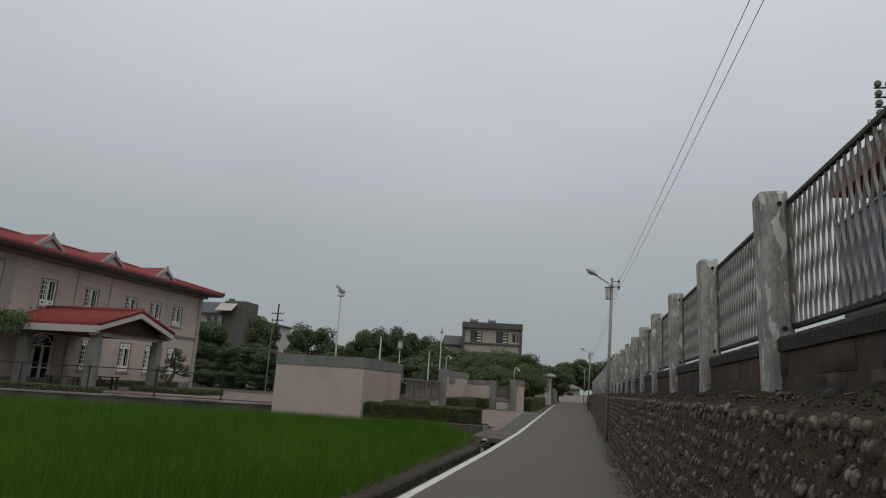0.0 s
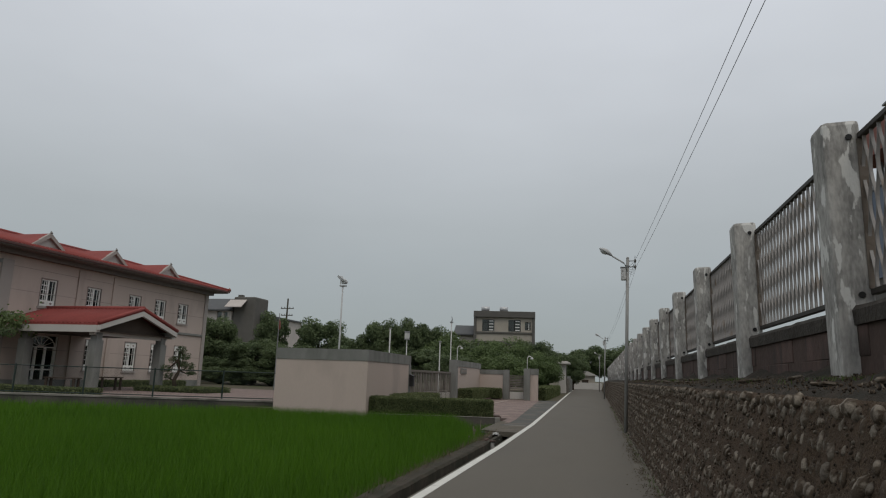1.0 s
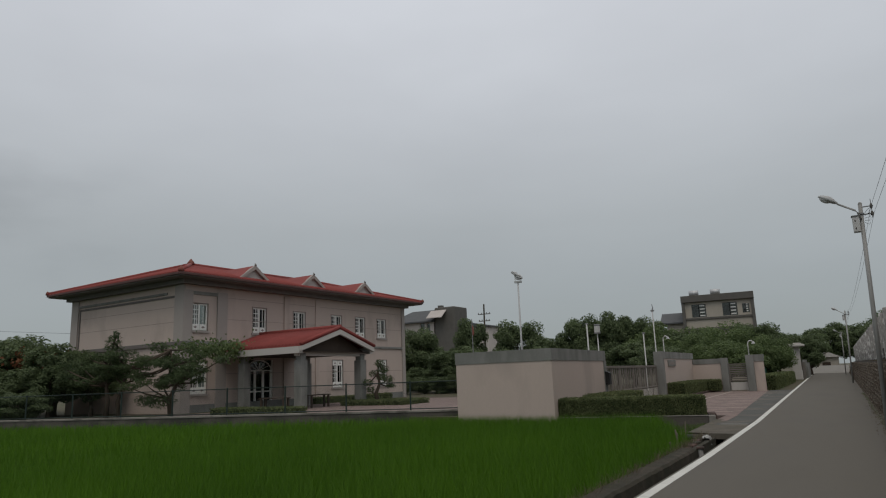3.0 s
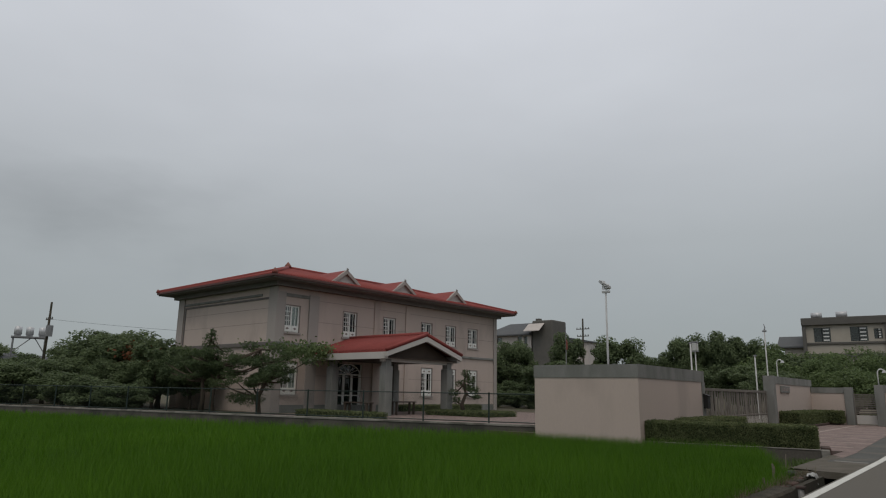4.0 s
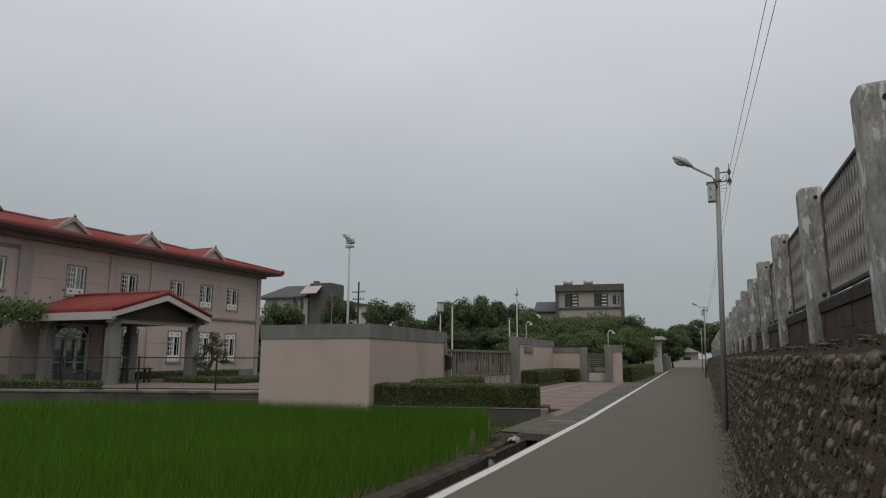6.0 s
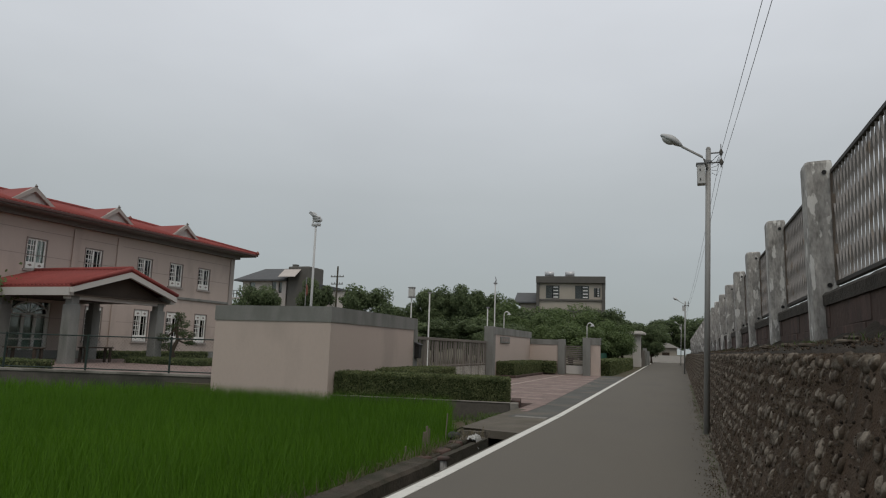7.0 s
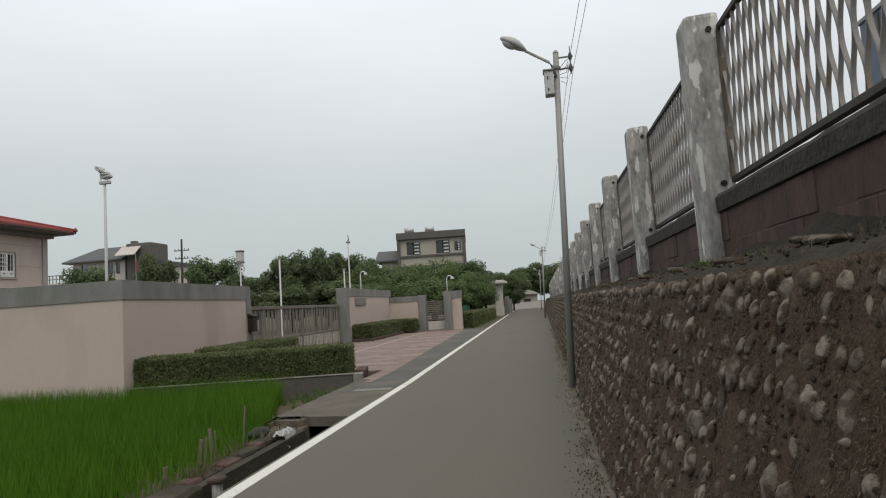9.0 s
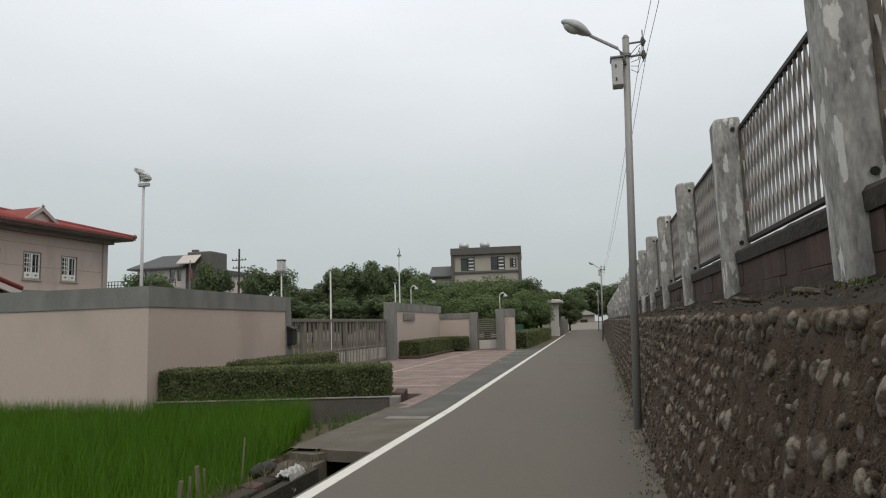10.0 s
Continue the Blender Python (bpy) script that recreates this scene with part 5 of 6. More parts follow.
def moss_strands(y, z, rng):
    """Short dead strands rooted in the battered face, hanging out and down."""
    n = len(y)
    root = np.stack([0.66 + BAT * z - 0.002, y, z], 1)
    size = rng.uniform(0.007, 0.022, n)
    tip = root + np.stack([-size * rng.uniform(0.15, 0.55, n), size * rng.normal(0, 0.28, n), size * rng.uniform(-1.1, 0.75, n)], 1)
    wide = np.stack([np.zeros(n), rng.uniform(0.0009, 0.0030, n), rng.normal(0, 0.001, n)], 1)
    v = np.stack([root - wide, root + wide, tip + wide * 0.35, tip - wide * 0.35], 1)
    return v.reshape(-1, 3), np.arange(n)[:, None] * 4 + np.array([0, 1, 2, 3])


rng_m = np.random.default_rng(8)
moss_y = np.concatenate([0.6 + 33 * rng_m.random(38000) ** 1.3, rng_m.uniform(11.0, 17.5, 120000), rng_m.uniform(0.6, 5.0, 50000)])
moss_z = rng_m.uniform(0.0, 1.40, len(moss_y))
keep = np.array([noise.noise((a * 1.9, b * 2.4, 3.0)) + 0.5 * noise.noise((a * 7, b * 7, 1.0)) for a, b in zip(moss_y, moss_z)]) > -0.22
mv, mf = moss_strands(moss_y[keep], moss_z[keep], rng_m)
solo("wall_moss", np_mesh("wall_moss", mv, mf, M_FUZZ), None, "dry moss and roots hanging on the stone wall", "moss", kind="stuff")
ledge = np.stack([rng_w.uniform(1.06, 1.58, 700), 0.6 + 34 * rng_w.random(700) ** 1.4], 1)
lv, lf = blades(ledge, 0.0, 5, 0.020, 0.004, 2.4, np.random.default_rng(18))
lv[:, 2] += 1.435 + 0.125 * (lv[:, 0] - 1.09) / 0.53
solo("ledge_moss", np_mesh("ledge_moss", lv, lf, M_FUZZ), None, "dry moss and dead stems on the wall ledge", "moss", kind="stuff")

# dead leaves and crumbs blown against the wall foot
rng_l = np.random.default_rng(91)
lx = 0.62 - np.abs(rng_l.normal(0, 0.11, 2600))
ly = np.concatenate([rng_l.uniform(0.5, 30, 1300), rng_l.uniform(9, 17, 1300)])
ll = np.stack([lx, ly, 0.014 + rng_l.uniform(0, 0.012, 2600)], 1)
heap = np.array([noise.noise((a * 1.1, 2.0, 6.0)) + 0.3 * noise.noise((a * 5, b * 6, 1.0)) for a, b in zip(ly, lx)]) > -0.12
lv2, lf2 = scatter_leaves(ll[heap], np.tile([0.0, 0.0, 1.0], (int(heap.sum()), 1)), 0.011, rng_l)
solo("leaf_litter", np_mesh("leaf_litter", lv2, lf2, M_ROOT), None, "dead leaves and crumbs along the wall foot", "litter", kind="stuff")

# loose grit along the wall's foot
gy = np.linspace(-6, 60, 260)
gvs, gfs = [], []
for i, y in enumerate(gy):
    w = max(0.02, 0.09 + 0.20 * noise.noise((y * 0.45, 3, 1)) + 0.09 * noise.noise((y * 1.9, 1, 1)) + 0.04 * noise.noise((y * 6, 1, 7)))
    gvs += [(0.62 - w, y, 0.002), (0.62 - w * 0.5, y, 0.010), (0.74, y, 0.03), (0.74, y, -0.01)]
for i in range(len(gy) - 1):
    for k in range(3):
        gfs.append((i * 4 + k, i * 4 + k + 1, i * 4 + 5 + k, i * 4 + 4 + k))
solo("road_grit", (gvs, gfs), M_GRIT, "loose grit and dust along the wall foot", "grit", kind="structure", smooth=True)
peb = bmesh.new()
for k in range(140):
    y = rng_w.uniform(4, 40)
    r = rng_w.uniform(0.003, 0.007)
    bmesh.ops.create_icosphere(peb, subdivisions=1, radius=r, matrix=Matrix.Translation((0.58 - abs(rng_w.normal(0, 0.10)), y, 0.012)))
solo("pebbles", peb, M_GRIT, "pebbles scattered at the wall foot", "pebbles", kind="stuff")
for k in range(26):
    y = rng_w.uniform(3, 30)
    bm = bm_box((-0.045, -0.065, -0.014), (0.045, 0.065, 0.014), 0.011)
    for v in bm.verts:
        v.co *= 1 + 0.5 * noise.noise(v.co * 9 + Vector((k, 0, 0)))
    fx = rng_w.uniform(1.15, 1.45)
    solo("flat_stone", bm, M_STONE, "flat loose stone lying on the wall ledge", "stone", "loose stones on the ledge", m=pose(fx, y, 1.445 + 0.125 * (fx - 1.09) / 0.53, rng_w.uniform(-8, 8), rng_w.uniform(-8, 8), rng_w.uniform(0, 180)))

def cement_scrap(x, y, z, sx, sy, sz, turn, label, seed):
    """A thin broken slab with a ragged outline."""
    bm = bmesh.new()
    ring = [(math.cos(a) * (1 + 0.35 * noise.noise((math.cos(a) * 2, math.sin(a) * 2, seed))), math.sin(a) * (1 + 0.35 * noise.noise((math.cos(a) * 2, math.sin(a) * 2, seed + 9)))) for a in (k * math.pi / 8 for k in range(16))]
    low = [bm.verts.new((px * sx, py * sy, 0)) for px, py in ring]
    top = [bm.verts.new((px * sx * 0.82, py * sy * 0.85, sz * (0.8 + 0.5 * noise.noise((px * 3, py * 3, seed))))) for px, py in ring]
    mid = bm.verts.new((0, 0, sz * 1.15))
    for k in range(16):
        bm.faces.new((low[k], low[(k + 1) % 16], top[(k + 1) % 16], top[k]))
        bm.faces.new((top[k], top[(k + 1) % 16], mid))
    bm.faces.new(list(reversed(low)))
    solo("cement_scrap", bm, M_CONC, label, "rubble", "cement scraps on the ledge", m=pose(x, y, z, 0, -12, turn))


cement_scrap(1.50, 15.20, 1.475, 0.11, 0.16, 0.035, 10, "pale broken cement collar at the foot of a fence post", 1)
cement_scrap(1.40, 14.95, 1.455, 0.05, 0.12, 0.018, -15, "pale flake of cement on the dark ledge", 2)
cement_scrap(1.44, 13.36, 1.475, 0.06, 0.13, 0.030, 5, "flat pale piece of broken cement on the ledge", 3)
cement_scrap(1.47, 18.45, 1.465, 0.08, 0.13, 0.025, 0, "pale broken cement collar at the foot of a fence post", 4)
cement_scrap(1.46, 11.80, 1.465, 0.08, 0.14, 0.025, 0, "pale broken cement collar at the foot of a fence post", 5)

pot = bmesh.new()
bmesh.ops.create_uvsphere(pot, u_segments=14, v_segments=9, radius=1.0)
for v in pot.verts:
    v.co = Vector((v.co.x * 0.07, v.co.y * 0.085, max(v.co.z, -0.25) * 0.075)) * (1 + 0.12 * noise.noise(v.co * 2))
solo("upturned_bowl", pot, M_BLACK, "dark upturned plastic bowl on the wall ledge", "bowl", smooth=True, m=pose(1.38, 3.08, 1.475))
solo("bent_wire", bm_tube([(1.38, 2.98, 1.495), (1.35, 2.84, 1.505), (1.36, 2.68, 1.515), (1.39, 2.74, 1.48)], 0.005, 6), M_CAP, "pale bent wire sticking out beside the bowl", "wire")
for k in range(7):
    y = 3.25 + 0.13 * k
    solo("dry_stalk", bm_tube([(1.25 + 0.02 * (k % 3), y, 1.455), (1.28, y + 0.06, 1.485 + 0.008 * (k % 2)), (1.34 - 0.02 * (k % 2), y + 0.15, 1.475)], 0.0045, 5), M_WOOD, "pale dry stalk lying on the ledge", "stalk", "dry stalks on the ledge")

foot_weeds = np.vstack([np.stack([rng_w.uniform(1.36, 1.56, 26), y + rng_w.normal(-0.15, 0.28, 26)], 1) for y in POST_Y[3:7]])
tuft_field("green weeds at the feet of the fence posts", foot_weeds, 1.50, 5, 0.045, 0.006, 1.8, M_WEED, 26)

# ---- low wall and wire fence round the house yard ----


def along(d):
    """A point on the low wall's line, d metres west of its east end, and its heading."""
    for (x0, y0), (x1, y1) in zip(LW, LW[1:]):
        s = math.hypot(x1 - x0, y1 - y0)
        if d <= s or (x1, y1) == LW[-1]:
            return x0 + (x1 - x0) * d / s, y0 + (y1 - y0) * d / s, math.degrees(math.atan2(y1 - y0, x1 - x0))
        d -= s


yard_edge = thing("low_wall", pose(0, 0, 0), "low stained concrete wall between paddy and yard", "low wall")
for (x0, y0), (x1, y1) in zip(LW, LW[1:]):
    s, a = math.hypot(x1 - x0, y1 - y0), math.degrees(math.atan2(y1 - y0, x1 - x0))
    part("wall_body", bm_box((0, -0.12, -0.43), (s, 0.12, 0.17), 0.01), M_LOWWALL, yard_edge, m=pose(x0, y0, 0, 0, 0, a))
    part("wall_cap", bm_box((0, -0.15, 0.17), (s, 0.15, 0.25), 0.01), M_CAP, yard_edge, "pale concrete cap", m=pose(x0, y0, 0, 0, 0, a))
yard_edge2 = solo("yard_fill", bm_prism([(-100, 3.2), (-80, 8.2), (-40, 18.15), (-24, 22.1), (-15.9, 24.349), (-100, 24.349)], "z", -0.43, -0.01), M_EARTH, "earth behind the low wall", "ground", kind="structure")


def mesh_wires(w, h):
    bm = bmesh.new()
    step = 0.11
    k = -h
    while k < w:
        for s in (1, -1):
            a, b = max(k, 0), min(k + h, w)
            if b - a > 0.02:
                za, zb = (a - k, b - k) if s > 0 else (h - (a - k), h - (b - k))
                bm_tube([(a, 0, za), (b, 0, zb)], 0.0017, 3, bm, False)
        k += step
    return to_mesh("wire_mesh", bm, M_FENCE)


SPAN = 2.75
MESH = mesh_wires(SPAN, 1.0)
FPOST = to_mesh("post", bm_tube([(0, 0, 0), (0, 0, 1.14)], 0.034, 8), M_FENCE)
FRAIL = to_mesh("rail", bm_tube([(0, 0, 0), (SPAN, 0, 0)], 0.020, 6), M_FENCE)
for k in range(23):
    x, y, a = along(0.7 + k * SPAN)
    bay = thing("wire_fence", pose(x, y, 0.245, 0, 0, a), "dark green wire mesh fence on the low wall", "fence", "wire fence bays")
    part("post", FPOST, None, bay)
    part("top_rail", FRAIL, None, bay, m=pose(0, 0, 1.09))
    part("bottom_rail", FRAIL, None, bay, m=pose(0, 0, 0.06))
    part("wire_mesh", MESH, None, bay, m=pose(0, 0, 0.07))
solo("yard_paving", bm_box((-31.5, 25.2, -0.3), (-12.6, 45.5, 0.012)), M_PAVE, "red paved yard before the house", "pavement", kind="structure")
hedge("low clipped hedge before the porch", (-28.0, 25.7, 0.0), (-22.2, 26.5, 0.36), 51, 350, 0.05)
hedge("low clipped hedge round the small pine", (-26.6, 34.3, 0.0), (-22.0, 37.2, 0.28), 52, 350, 0.05)
hedge("low hedge along the house front", (-32.0, 37.4, 0.0), (-31.3, 46.5, 0.42), 53, 250, 0.06)


def bench(x, y, a):
    b = thing("bench", pose(x, y, 0.012, 0, 0, a), "dark wooden bench on the porch paving", "bench", "benches by the porch")
    for k in range(3):
        part("seat_board", bm_box((-0.9, -0.24 + k * 0.16, 0.70), (0.9, -0.10 + k * 0.16, 0.76), 0.008), M_DARKWOOD, b)
    for sx in (-0.75, 0.75):
        for sy in (-0.17, 0.17):
            part("leg", bm_box((sx - 0.05, sy - 0.05, 0), (sx + 0.05, sy + 0.05, 0.70)), M_DARKWOOD, b)


bench(-26.0, 28.2, 5)
bench(-27.4, 33.2, 90)


# ---- trees ----
def tree(label, seed, height, radius, trunk_h, mat, leaf=0.085, clumps=52, per=330, bark=M_BARK, squash=0.9, m=None, group="trees"):
    """Trunk, limbs and a crown of leaf clumps with gaps between them."""
    rng = np.random.default_rng(seed)
    t = thing("tree", m or pose(0, 0, 0), label, "tree", group)
    part("trunk", bm_tube([(0, 0, -0.1), (0.03, 0.02, trunk_h * 0.5), (-0.02, 0.05, trunk_h), (0, 0, height * 0.75)], [0.16, 0.12, 0.10, 0.03], 9), bark, t, smooth=True)
    mid, half = (height + trunk_h * 0.75) / 2, (height - trunk_h * 0.75) / 2
    ps, ns, cs = [], [], []
    for k in range(clumps):
        d = rng.normal(0, 1, 3)
        d /= np.linalg.norm(d)
        r = rng.uniform(0.45, 0.92)
        c = d * r * np.array([radius, radius, half * squash]) + [0, 0, mid]
        cr = radius * rng.uniform(0.24, 0.40)
        e = rng.normal(0, 1, (per, 3))
        e /= np.linalg.norm(e, axis=1)[:, None]
        p = c + e * cr * rng.uniform(0.55, 1.05, (per, 1)) * [1, 1, 0.8]
        ps.append(p), ns.append(e + [0, 0, 0.4]), cs.append(c)
    p, n = np.vstack(ps), np.vstack(ns)
    p[:, 2] = np.maximum(p[:, 2], 0.15)
    v, f = scatter_leaves(p, n, leaf, rng, 0.62, 0.6)
    part("crown", np_mesh("crown", v, f, mat), None, t)
    for c in cs[:7]:
        a = Vector((0, 0, trunk_h * rng.uniform(0.7, 1.05)))
        part("limb", bm_tube([a, a.lerp(Vector(c), 0.5) + Vector((0, 0, 0.1)), Vector(c)], [0.06, 0.045, 0.015], 6), bark, t, smooth=True)
    return t


T1 = tree("dense dark green broadleaf tree behind the wall", 61, 5.0, 1.9, 1.0, M_LEAF, m=pose(-44.5, 66, 0))
T2 = tree("round dark green broadleaf tree in the yard", 62, 4.8, 1.7, 0.9, M_LEAF, m=pose(-36.0, 66, 0))
T3 = tree("light green leafy tree behind the wicket gate", 63, 4.9, 2.3, 1.0, M_LEAF_L, m=pose(-10.0, 62.5, 0))


def plant(t, x, y, h, z=0.0, wide=1.0, turn=0):
    base = {T1: 5.0, T2: 4.8, T3: 4.9}[t]
    s = h / base
    return copy_thing(t, Matrix.LocRotScale((x, y, z), Euler((0, 0, radians(turn))), (s * wide, s * wide, s)))


ROW = [(T1, -41.1, 66, 7.3, 0.85), (T2, -34.5, 66, 7.6, 0.70), (T1, -28.9, 66, 7.2, 0.92), (T2, -26.6, 71, 5.7, 1.0), (T1, -23.9, 72, 7.7, 0.72), (T2, -21.9, 73, 6.9, 0.72), (T2, -20.3, 72, 7.6, 0.74), (T1, -18.4, 72, 7.2, 0.75), (T2, -16.9, 74, 6.4, 0.8), (T3, -15.4, 71, 5.8, 1.3),
       (T1, -12.4, 71, 5.3, 1.3), (T3, -9.4, 70, 5.6, 1.2), (T1, -7.0, 73, 5.7, 1.1), (T2, -24.5, 60, 3.9, 1.7), (T1, -20.0, 62, 3.8, 1.7), (T2, -16.0, 62, 3.9, 1.7), (T1, -12.5, 58, 3.4, 1.6), (T3, -7.6, 58, 3.5, 1.5), (T1, -28.5, 58, 4.0, 1.7), (T2, -33.0, 60, 4.4, 1.6), (T3, -5.6, 66, 4.0, 1.1),
       (T2, -6.6, 92, 5.6, 1.3), (T1, -8.9, 96, 6.0, 1.4), (T1, -5.2, 122, 6.4, 1.4), (T2, -1.6, 136, 8.2, 1.3), (T1, 2.6, 140, 8.4, 1.3), (T2, -9.5, 118, 6.6, 1.5), (T1, -14.5, 108, 6.5, 1.6), (T2, -3.6, 104, 5.0, 1.0)]
for i, (t, x, y, h, w) in enumerate(ROW):
    plant(t, x, y, h * 1.05, -0.01, w, i * 67)
for i, (t, x, y, h, w) in enumerate([(T1, 5.0, 92, 5.6, 1.4), (T2, 6.5, 104, 6.6, 1.5), (T1, 4.6, 80, 4.4, 1.2)]):
    plant(t, x, y, h, 1.40, w, i * 50)
for i, (t, x, y, h, w) in enumerate([(T1, -43.0, 63, 3.3, 1.5), (T2, -39.4, 63, 3.2, 1.6), (T1, -36.2, 62, 3.3, 1.5), (T2, -31.4, 63, 3.1, 1.5), (T2, -44.0, 57, 2.3, 2.0), (T1, -41.0, 57.5, 2.2, 2.1), (T2, -38.0, 57, 2.3, 2.0), (T1, -35.2, 57.5, 2.2, 2.1), (T2, -32.4, 57, 2.3, 2.0), (T1, -29.5, 57, 2.2, 2.0)]):
    plant(t, x, y, h, -0.45, w, 30 + i * 71)
# the thicket west of the house
for i, (t, x, y, h, w) in enumerate([(T1, -52, 27.5, 5.6, 1.6), (T2, -48.6, 25.5, 4.6, 1.4), (T1, -57, 27, 4.9, 1.5), (T2, -55, 23.5, 3.4, 1.6), (T1, -61, 23.5, 3.4, 1.4), (T2, -66, 20.5, 4.9, 1.5), (T1, -71, 19.0, 5.2, 1.5), (T2, -62, 30, 4.2, 1.6), (T1, -46.8, 27.0, 4.4, 1.1), (T2, -78, 24, 5.6, 1.7), (T1, -69, 27, 3.6, 1.6), (T2, -86, 19, 5.6, 1.8), (T1, -92, 30, 6.2, 1.9), (T2, -42.0, 25.6, 4.3, 1.5), (T1, -38.6, 25.9, 3.5, 1.2), (T1, -43.5, 23.4, 3.0, 1.5), (T2, -40.5, 24.5, 3.2, 1.3), (T1, -49, 22.6, 3.2, 1.6), (T2, -45.5, 25.0, 4.6, 1.3), (T1, -58.5, 21.5, 3.0, 1.7), (T2, -64.5, 25.0, 3.8, 1.6), (T1, -74.5, 18.0, 4.4, 1.7)]):
    plant(t, x, y, h * 1.09, -0.02, w * 0.95, i * 81)
for k in range(15):
    x, y, a = along(26 + k * 3.2)
    plant((T1, T2)[k % 2], x + 0.3, y + 1.9 + 0.5 * (k % 3), 2.0 + 0.35 * (k % 4), -0.35, 1.9, k * 53)
M_FLOWER = leaf_material("orange_blossom", (0.13, 0.05, 0.022), (0.20, 0.08, 0.035))
rng_f = np.random.default_rng(77)
fl = rng_f.normal(0, 1, (420, 3)) * [1.5, 0.4, 0.35] + [-44.2, 24.6, 3.4]
fv, ff = scatter_leaves(fl, np.tile([0.3, -1.0, 0.5], (420, 1)), 0.13, rng_f)
solo("orange_blossoms", np_mesh("orange_blossoms", fv, ff, M_FLOWER), None, "dull orange blossoms in the thicket", "flowers", kind="stuff")


def pine(label, seed, trunks, pads, m):
    """A pruned garden pine: bent trunks and flat needle pads."""
    rng = np.random.default_rng(seed)
    t = thing("pine_tree", m, label, "tree", "garden pines")
    for pts in trunks:
        n = len(pts)
        part("trunk", bm_tube(pts, [0.15 - 0.12 * i / (n - 1) for i in range(n)], 8), M_BARK, t, smooth=True)
    ps, ns = [], []
    for x, y, z, r, h in pads:
        k = int(900 * r * r) + 120
        e = rng.normal(0, 1, (k, 3))
        e /= np.linalg.norm(e, axis=1)[:, None]
        p = np.array([x, y, z]) + e * [r, r, h] * rng.uniform(0.5, 1.1, (k, 1))
        p[:, 2] += 0.10 * np.array([noise.noise(Vector(q) * 3) for q in p])
        ps.append(p), ns.append(e * 0.4 + [0, 0, 1.0])
        near = min((Vector(q) for pts in trunks for q in pts), key=lambda q: (q - Vector((x, y, z))).length)
        part("branch", bm_tube([near, near.lerp(Vector((x, y, z)), 0.6) - Vector((0, 0, 0.08)), (x, y, z)], [0.055, 0.04, 0.015], 6), M_BARK, t, smooth=True)
    v, f = scatter_leaves(np.vstack(ps), np.vstack(ns), 0.075, rng, 0.30, 0.8)
    part("needles", np_mesh("needles", v, f, M_PINE), None, t)
    return t


rng_p = np.random.default_rng(5)
pads_a = [(rng_p.uniform(-2.6, 2.2), rng_p.uniform(-1.2, 1.2), rng_p.uniform(1.9, 3.5), rng_p.uniform(0.32, 0.62), rng_p.uniform(0.15, 0.26)) for _ in range(36)] + [(0.35, 0, 4.15, 0.40, 0.30), (0.2, 0.1, 3.75, 0.5, 0.25), (0.55, 0, 4.45, 0.2, 0.22), (-1.9, 0, 3.3, 0.5, 0.3)]
pine("spreading dark green pine before the house's end wall", 1, [[(0, 0, -0.1), (0.1, 0, 0.9), (-0.25, 0.1, 1.7), (0.1, 0, 2.8), (0.35, 0, 4.0)], [(0.9, 0.2, -0.1), (0.7, 0.2, 0.8), (1.2, 0.1, 1.8), (1.8, 0, 2.6)]], pads_a, pose(-34.6, 24.3, 0))
pads_b = [(rng_p.uniform(-2.2, 2.6), rng_p.uniform(-1.1, 1.1), rng_p.uniform(1.5, 3.1), rng_p.uniform(0.32, 0.60), rng_p.uniform(0.14, 0.25)) for _ in range(36)] + [(-0.6, -0.2, 0.85, 0.8, 0.35), (-1.5, -0.3, 0.9, 0.6, 0.3), (1.2, 0, 3.45, 0.5, 0.28), (-1.2, 0, 3.6, 0.5, 0.3)]
pine("spreading dark green pine beside the near corner", 2, [[(0, 0, -0.1), (-0.15, 0, 0.9), (0.25, 0.1, 1.7), (0.0, 0, 2.6), (-0.2, 0, 3.4)]], pads_b, pose(-29.6, 24.6, 0))
pads_c = [(-0.75, 0, 1.2, 0.38, 0.2), (0.7, 0, 1.35, 0.42, 0.22), (-0.35, 0.1, 1.75, 0.32, 0.2), (0.45, 0, 1.95, 0.36, 0.2), (-0.5, -0.1, 0.75, 0.30, 0.18), (0.15, 0, 2.35, 0.30, 0.24), (0.9, 0.1, 0.95, 0.3, 0.16), (0.1, 0.2, 1.5, 0.35, 0.2)]
pine("small cloud-pruned pine in a clipped bed", 3, [[(0, 0, -0.05), (-0.15, 0, 0.5), (0.15, 0, 1.1), (0.0, 0, 1.7), (0.12, 0, 2.3)]], pads_c, pose(-25.0, 36.0, 0.15))
rng_v = np.random.default_rng(15)
cl = rng_v.normal(0, 1, (1500, 3)) * [0.35, 1.6, 0.28] + [-31.2, 29.0, 3.55]
cv, cf = scatter_leaves(cl, np.tile([1.0, -0.3, 0.5], (1500, 1)), 0.10, rng_v)
solo("climbing_plant", np_mesh("climbing_plant", cv, cf, M_LEAF_L), None, "green creeper hanging on the house corner", "plant", kind="stuff")


